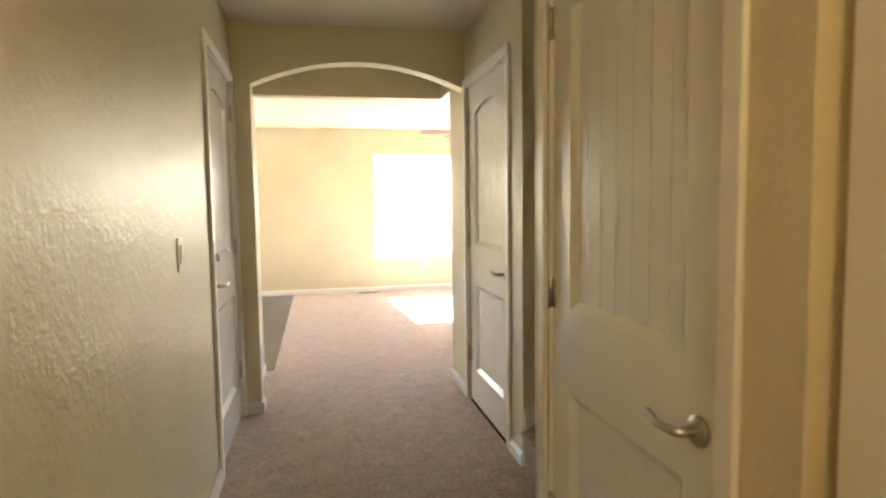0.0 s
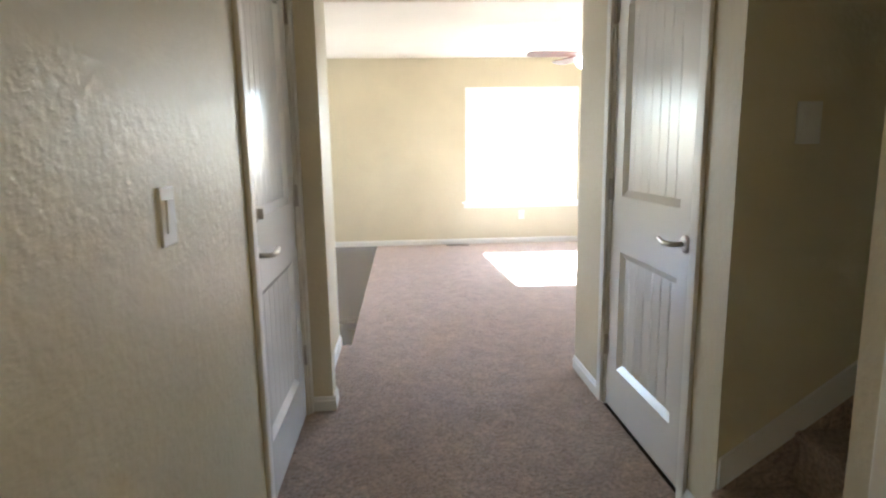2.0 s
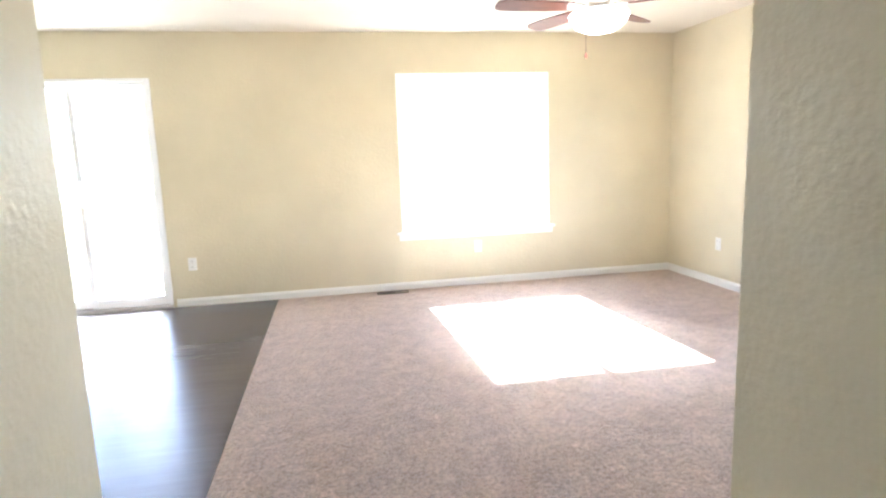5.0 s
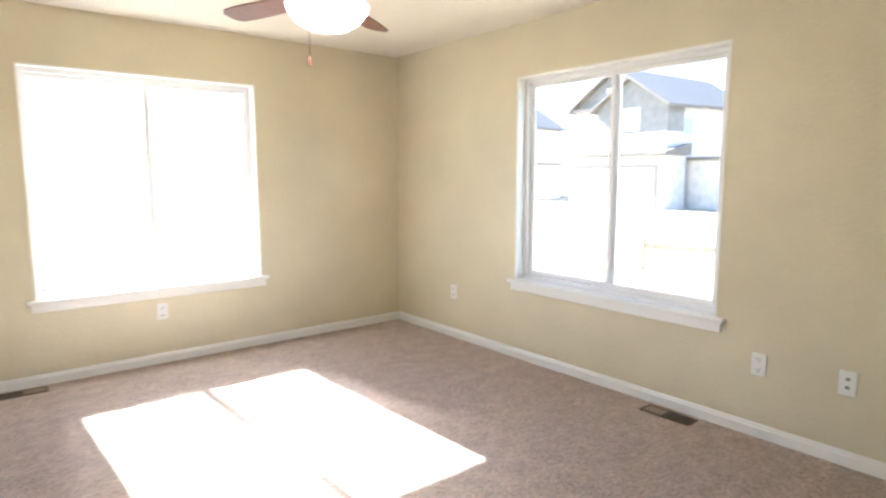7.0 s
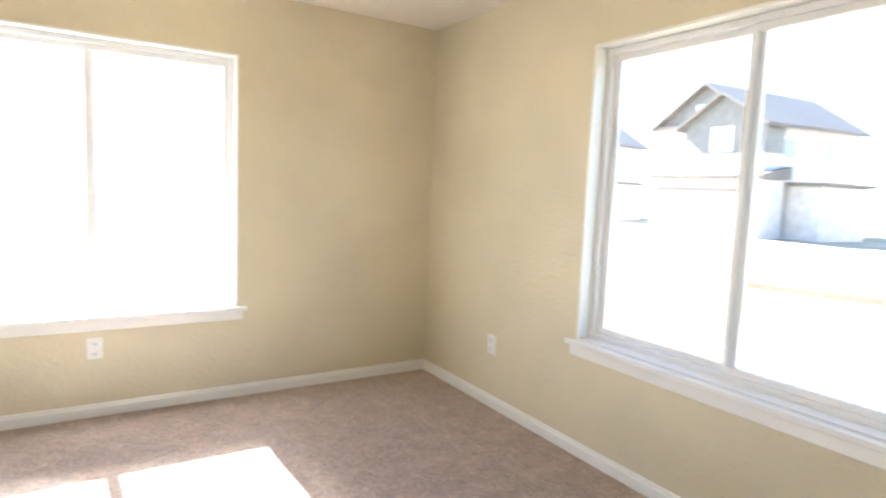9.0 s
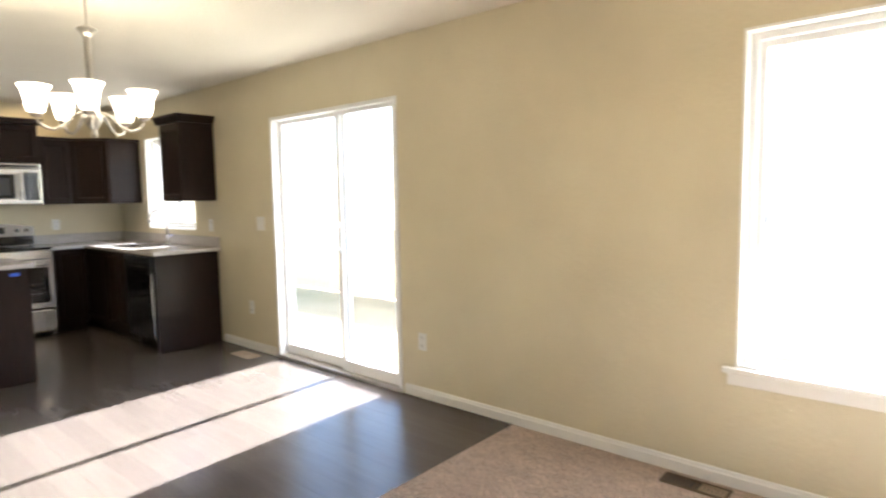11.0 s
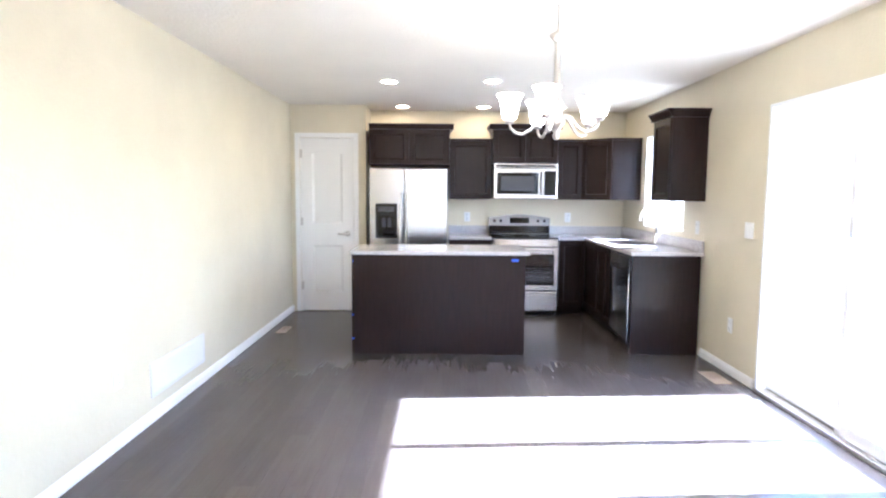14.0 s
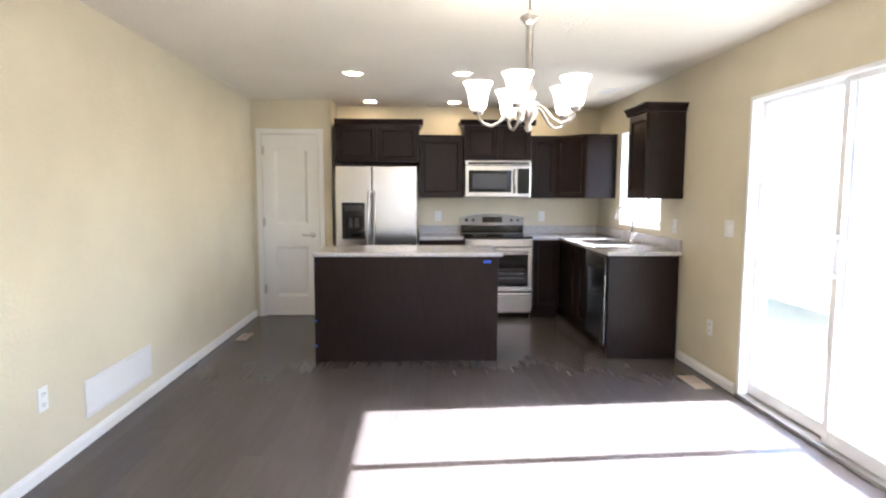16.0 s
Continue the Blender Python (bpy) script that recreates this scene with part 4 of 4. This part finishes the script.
for i in range(5):
    q = 2 * math.pi * i / 5 + CHTURN
    u = Vector((math.cos(q), math.sin(q), 0))
    bm = bmesh.new()
    tube(bm, [u * r_ + Vector((0, 0, z_)) for r_, z_ in ((0.02, -0.615), (0.05, -0.605), (0.085, -0.62), (0.13, -0.675), (0.175, -0.70), (0.215, -0.69), (0.238, -0.665), (0.243, -0.635))], 0.0075)
    arm = part("arm", bm, M_NICKEL, th)
    bm = bmesh.new()
    c = u * 0.243 + Vector((0, 0, -0.045))
    lathe(bm, [(0, -0.60), (0.020, -0.60), (0.027, -0.588), (0.024, -0.575), (0, -0.575)], c, 16)
    part("socket_cup", bm, M_NICKEL, arm)
    bm = bmesh.new()
    lathe(bm, [(0.0, -0.577), (0.034, -0.575), (0.042, -0.55), (0.048, -0.51), (0.056, -0.475), (0.072, -0.45), (0.069, -0.448), (0.052, -0.475), (0.044, -0.51), (0.038, -0.55), (0.0, -0.567)], c, 20)
    part("shade", bm, M_SHADE, arm, "lit frosted glass shade")
bulb(CX, CY, H - 0.30, CHW, 0.20, (1.0, 0.82, 0.60))

FX, FY = 2.33, 2.83
th = thing("ceiling_fan", pose(FX, FY, H), "ceiling fan with brown wooden blades and lit glass bowl", "fan")
bm = bmesh.new()
lathe(bm, [(0, 0), (0.065, 0), (0.062, -0.03), (0.03, -0.06), (0.013, -0.065), (0.013, -0.14), (0.04, -0.14), (0.105, -0.165), (0.115, -0.205), (0.10, -0.245), (0.06, -0.265), (0.055, -0.30), (0.09, -0.31), (0.09, -0.325), (0, -0.325)], n=28)
part("motor", bm, M_NICKEL, th, "brushed nickel motor housing")
bm = bmesh.new()
lathe(bm, [(0, -0.325), (0.165, -0.33), (0.175, -0.345), (0.165, -0.375), (0.135, -0.41), (0.09, -0.435), (0.03, -0.448), (0, -0.45)], n=28)
part("bowl", bm, M_BOWL, th, "lit white glass bowl")
bm = bmesh.new()
tube(bm, [(0.0, 0.09, -0.315), (0.0, 0.175, -0.345), (0.0, 0.178, -0.40), (0.0, 0.178, -0.525)], 0.0015, 6)
lathe(bm, [(0, -0.565), (0.008, -0.56), (0.009, -0.545), (0.004, -0.525), (0, -0.52)], (0.0, 0.178, 0), 10)
part("pull_chain", bm, M_BLADE, th, "pull chain with wooden knob")
for i in range(5):
    turn = pose(0, 0, -0.29, 0, 0, FANTURN + 72 * i)
    bm = bmesh.new()
    box(bm, 0.09, -0.018, -0.004, 0.20, 0.018, 0.004)
    bm.transform(turn)
    iron = part("blade_iron", bm, M_NICKEL, th)
    bm = bmesh.new()
    o_ = [(0.17, -0.05), (0.30, -0.062), (0.50, -0.068), (0.60, -0.062), (0.63, -0.04), (0.635, 0.0), (0.63, 0.04), (0.60, 0.062), (0.50, 0.068), (0.30, 0.062), (0.17, 0.05)]
    prism(bm, o_, "z", -0.004, 0.004)
    bm.transform(turn @ pose(0, 0, -0.007, 11, 0, 0))
    part("blade", bm, M_BLADE, iron, "reddish brown wooden blade")
bulb(FX, FY, H - 0.60, FANW, 0.12, (1.0, 0.82, 0.58))

th = thing("hall_ceiling_light", pose(0.72, -4.4, H), "lit round flush ceiling light over the entry", "ceiling light")
bm = bmesh.new()
lathe(bm, [(0, 0), (0.15, 0), (0.15, -0.02), (0.135, -0.025), (0, -0.025)], n=28)
part("base", bm, M_NICKEL, th)
bm = bmesh.new()
lathe(bm, [(0.135, -0.026), (0.125, -0.06), (0.08, -0.09), (0, -0.10)], n=28)
part("dome", bm, M_SHADE, th, "lit frosted glass dome")
bulb(0.72, -4.4, H - 0.26, HALLW, 0.14, (1.0, 0.63, 0.20))


# ---------------------------------------------------------------- outdoors
ground = bmesh.new()
R = 900
gx = [-R, -200, -60, -20, XW - 0.3, 4.6, 12, 26, 60, 200, R]
vs = [[ground.verts.new((x, y, -0.25 if x < 20 else -0.4)) for y in (-R, -200, -60, -20, YB, YN + 0.1, 12, 30, 80, 250, R)] for x in gx]
for i in range(len(vs) - 1):
    for j in range(len(vs[0]) - 1):
        ground.faces.new((vs[i][j], vs[i + 1][j], vs[i + 1][j + 1], vs[i][j + 1]))
solid("ground", ground, M_GROUND, "dry grass and bare soil", "ground", "structure")


def house(m, label):
    """Two storeys, front looking along -x of its own; ridge along x, a lower gabled bay and garage in front."""
    th = thing("house", m, label, "house")
    c, w = -0.2, 3.0
    part("wall", boxes((0, c - w, 0, 9, c + w, 5.7)), M_SIDING2, th)
    bm = bmesh.new()
    prism(bm, [(c - w, 5.7), (c + w, 5.7), (c, 7.65)], "x", 0.0, 9.0)
    part("gable_wall", bm, M_SIDING, th, "grey-blue gable siding")
    for s in (-1, 1):
        bm = bmesh.new()
        prism(bm, [(c + s * (w + 0.4), 5.45), (c, 7.66), (c, 7.84), (c + s * (w + 0.4), 5.63)], "x", -0.4, 9.4)
        part("roof", bm, M_ROOF, th, "grey shingle roof slope")
    part("gable_band", boxes((-0.25, c + 0.3, 5.5, -0.001, c + w, 5.68)), M_EXTRIM, th, "brown trim band")
    # wide garage below, gabled bay above it
    part("garage_wall", boxes((-1.8, -4.8, 0, -0.001, 1.5, 2.75)), M_SIDING2, th)
    bm = bmesh.new()
    prism(bm, [(-2.2, 2.76), (-0.001, 2.76), (-0.001, 3.35), (-2.2, 2.92)], "y", -5.1, 1.8)
    part("garage_roof", bm, M_ROOF, th, "low shingle roof over the garage")
    part("bay_wall", boxes((-1.5, -4.6, 2.95, -0.002, -0.2, 3.95)), M_SIDING2, th)
    part("bay_siding", boxes((-1.5, -4.6, 3.951, -0.002, -0.2, 5.35)), M_SIDING, th, "grey-blue lap siding")
    bm = bmesh.new()
    prism(bm, [(-4.6, 5.351), (-0.2, 5.351), (-2.4, 6.75)], "x", -1.5, -0.002)
    part("bay_gable", bm, M_SIDING, th, "grey-blue gable siding")
    for y0, y1 in ((-4.95, -2.4), (0.15, -2.4)):
        bm = bmesh.new()
        prism(bm, [(y0, 5.14), (y1, 6.76), (y1, 6.92), (y0, 5.30)], "x", -1.85, 1.0)
        part("bay_roof", bm, M_ROOF, th)
    g_ = part("garage_door", boxes((-1.84, -4.2, 0, -1.801, 0.9, 2.1)), M_GARAGE, th, "white sectional garage door")
    for i in range(4):
        for j in range(8):
            part("panel", boxes((-1.86, -4.14 + j * 0.63, 0.06 + i * 0.51, -1.841, -3.60 + j * 0.63, 0.48 + i * 0.51), bevel=0.006), M_GARAGE, g_)
    part("garage_trim", boxes((-1.88, -4.4, 2.101, -1.801, 1.1, 2.28), (-1.88, -4.4, 0, -1.801, -4.21, 2.1), (-1.88, 0.91, 0, -1.801, 1.1, 2.1)), M_EXTRIM, th, "brown garage trim")
    for x, y, z, w_, h_ in ((-1.501, -3.0, 4.05, 1.2, 1.2), (0, 1.65, 1.0, 0.9, 1.4), (0, 0.9, 4.0, 0.9, 1.1), (0, c - 0.6, 6.1, 1.2, 0.6)):
        win = part("window", boxes((x - 0.05, y, z, x, y + 0.09, z + h_), (x - 0.05, y + w_ - 0.09, z, x, y + w_, z + h_), (x - 0.05, y + 0.09, z, x, y + w_ - 0.09, z + 0.09), (x - 0.05, y + 0.09, z + h_ - 0.09, x, y + w_ - 0.09, z + h_), (x - 0.05, y + w_ / 2 - 0.03, z + 0.09, x, y + w_ / 2 + 0.03, z + h_ - 0.09)), M_GARAGE, th, "white window frame")
        part("pane", boxes((x - 0.02, y + 0.09, z + 0.09, x - 0.005, y + w_ - 0.09, z + h_ - 0.09)), M_EXTPANE, win, "dark window pane")
    ys = c - w
    for x in (2.0, 5.5):
        win = part("window", boxes((x, ys - 0.05, 3.9, x + 0.09, ys, 5.0), (x + 1.0, ys - 0.05, 3.9, x + 1.09, ys, 5.0), (x + 0.09, ys - 0.05, 3.9, x + 1.0, ys, 3.99), (x + 0.09, ys - 0.05, 4.91, x + 1.0, ys, 5.0)), M_GARAGE, th, "white window frame")
        part("pane", boxes((x + 0.09, ys - 0.02, 3.99, x + 1.0, ys - 0.005, 4.91)), M_EXTPANE, win)
    part("porch_wall", boxes((0.3, -6.4, 0, 3.9, c - w - 0.001, 2.5)), M_SIDING2, th)
    part("porch_roof", boxes((0.0, -6.7, 2.51, 4.2, c - w - 0.001, 2.66)), M_ROOF, th)
    return th


h1 = house(pose(30.3, 21.1, -0.4, 0, 0, -4), "two-storey neighbour house with grey-blue gables and white garage")
copy_thing(h1, pose(32.0, 36.0, -0.4, 0, 0, 8))


def utility_box(m, w, h):
    th = thing("utility_box", m, "grey metal utility box on the far lawn", "utility box", "utility boxes")
    part("cabinet", boxes((-w / 2, -0.3, 0, w / 2, 0.3, h - 0.06), bevel=0.01), M_BOXGREY, th)
    bm = bmesh.new()
    prism(bm, [(-0.34, h - 0.06), (0.34, h - 0.06), (0.3, h), (-0.3, h + 0.05)], "x", -w / 2 - 0.03, w / 2 + 0.03)
    part("lid", bm, M_BOXGREY, th)
    part("base_pad", boxes((-w / 2 - 0.1, -0.4, -0.02, w / 2 + 0.1, 0.4, 0.04)), M_GARAGE, th)
    return th


utility_box(pose(-6.3, 34.2, -0.3, 0, 0, 8), 0.85, 1.15)
utility_box(pose(-5.05, 34.4, -0.3, 0, 0, 14), 0.85, 1.05)
copy_thing(h1, pose(36.0, 3.0, -0.4, 0, 0, 0))

th = thing("wooden_fence", pose(10.0, 6.1, -0.25), "low unfinished wooden post and rail", "fence")
part("post", boxes((-0.05, -0.05, 0, 0.05, 0.05, 0.52), bevel=0.006), M_FENCE, th)
part("post", boxes((0.7, -2.55, 0, 0.8, -2.45, 0.48), bevel=0.006), M_FENCE, th)
bm = boxes((0.0, -0.02, -0.045, 2.6, 0.02, 0.045), bevel=0.005)
bm.transform(pose(0.02, 0.03, 0.40, 0, 0, -73.5))
part("rail", bm, M_FENCE, th)

# board fence behind the yard
th = thing("yard_fence", pose(-10.0, 8.5, -0.25), "pale cedar board fence behind the yard", "fence")
board = mesh_of("board", boxes((0, -0.01, 0.03, 0.135, 0.01, 1.10), bevel=0.003), M_BOARD)
for i in range(112):
    ob = new("board", board)
    ob.parent = th
    ob.location = (0.143 * i, 0.0, 0.012 * math.sin(i * 2.3))
for z in (0.28, 0.85):
    part("rail", boxes((0, 0.012, z, 16.0, 0.05, z + 0.09)), M_BOARD, th)
for i in range(7):
    part("post", boxes((2.6 * i, 0.052, 0, 2.6 * i + 0.09, 0.14, 1.05)), M_BOARD, th)


# ---------------------------------------------------------------- dark plank floor, laid last
PW, GAP = 0.127, 0.0007
lengths = (0.9, 1.2, 1.5)
shared = {}
plank_floor = thing("plank_floor", pose(XW, YS, -0.012), "dark stained wooden plank floor, glossy, running the room's length", "floor", kind="structure")
rng = random.Random(7)


def plank_mesh(length, width):
    key = (round(length, 3), round(width, 3))
    if key not in shared:
        bm = boxes((0, 0, 0, length - GAP, width - GAP, 0.012))
        shared[key] = mesh_of("plank", bm, M_PLANK)
    return shared[key]


span = 0.15 - XW
y = 0.0
while y < YN - YS - 1e-3:
    width = min(PW, YN - YS - y)
    x = 0.0
    first = True
    while x < span - 1e-3:
        length = rng.choice((0.45, 0.75, 1.0)) if first else rng.choice(lengths)
        if span - x - length < 0.3:
            length = span - x
        ob = new("plank", plank_mesh(length, width))
        ob.parent = plank_floor
        ob.location = (x, y, 0)
        x += length
        first = False
    y += width
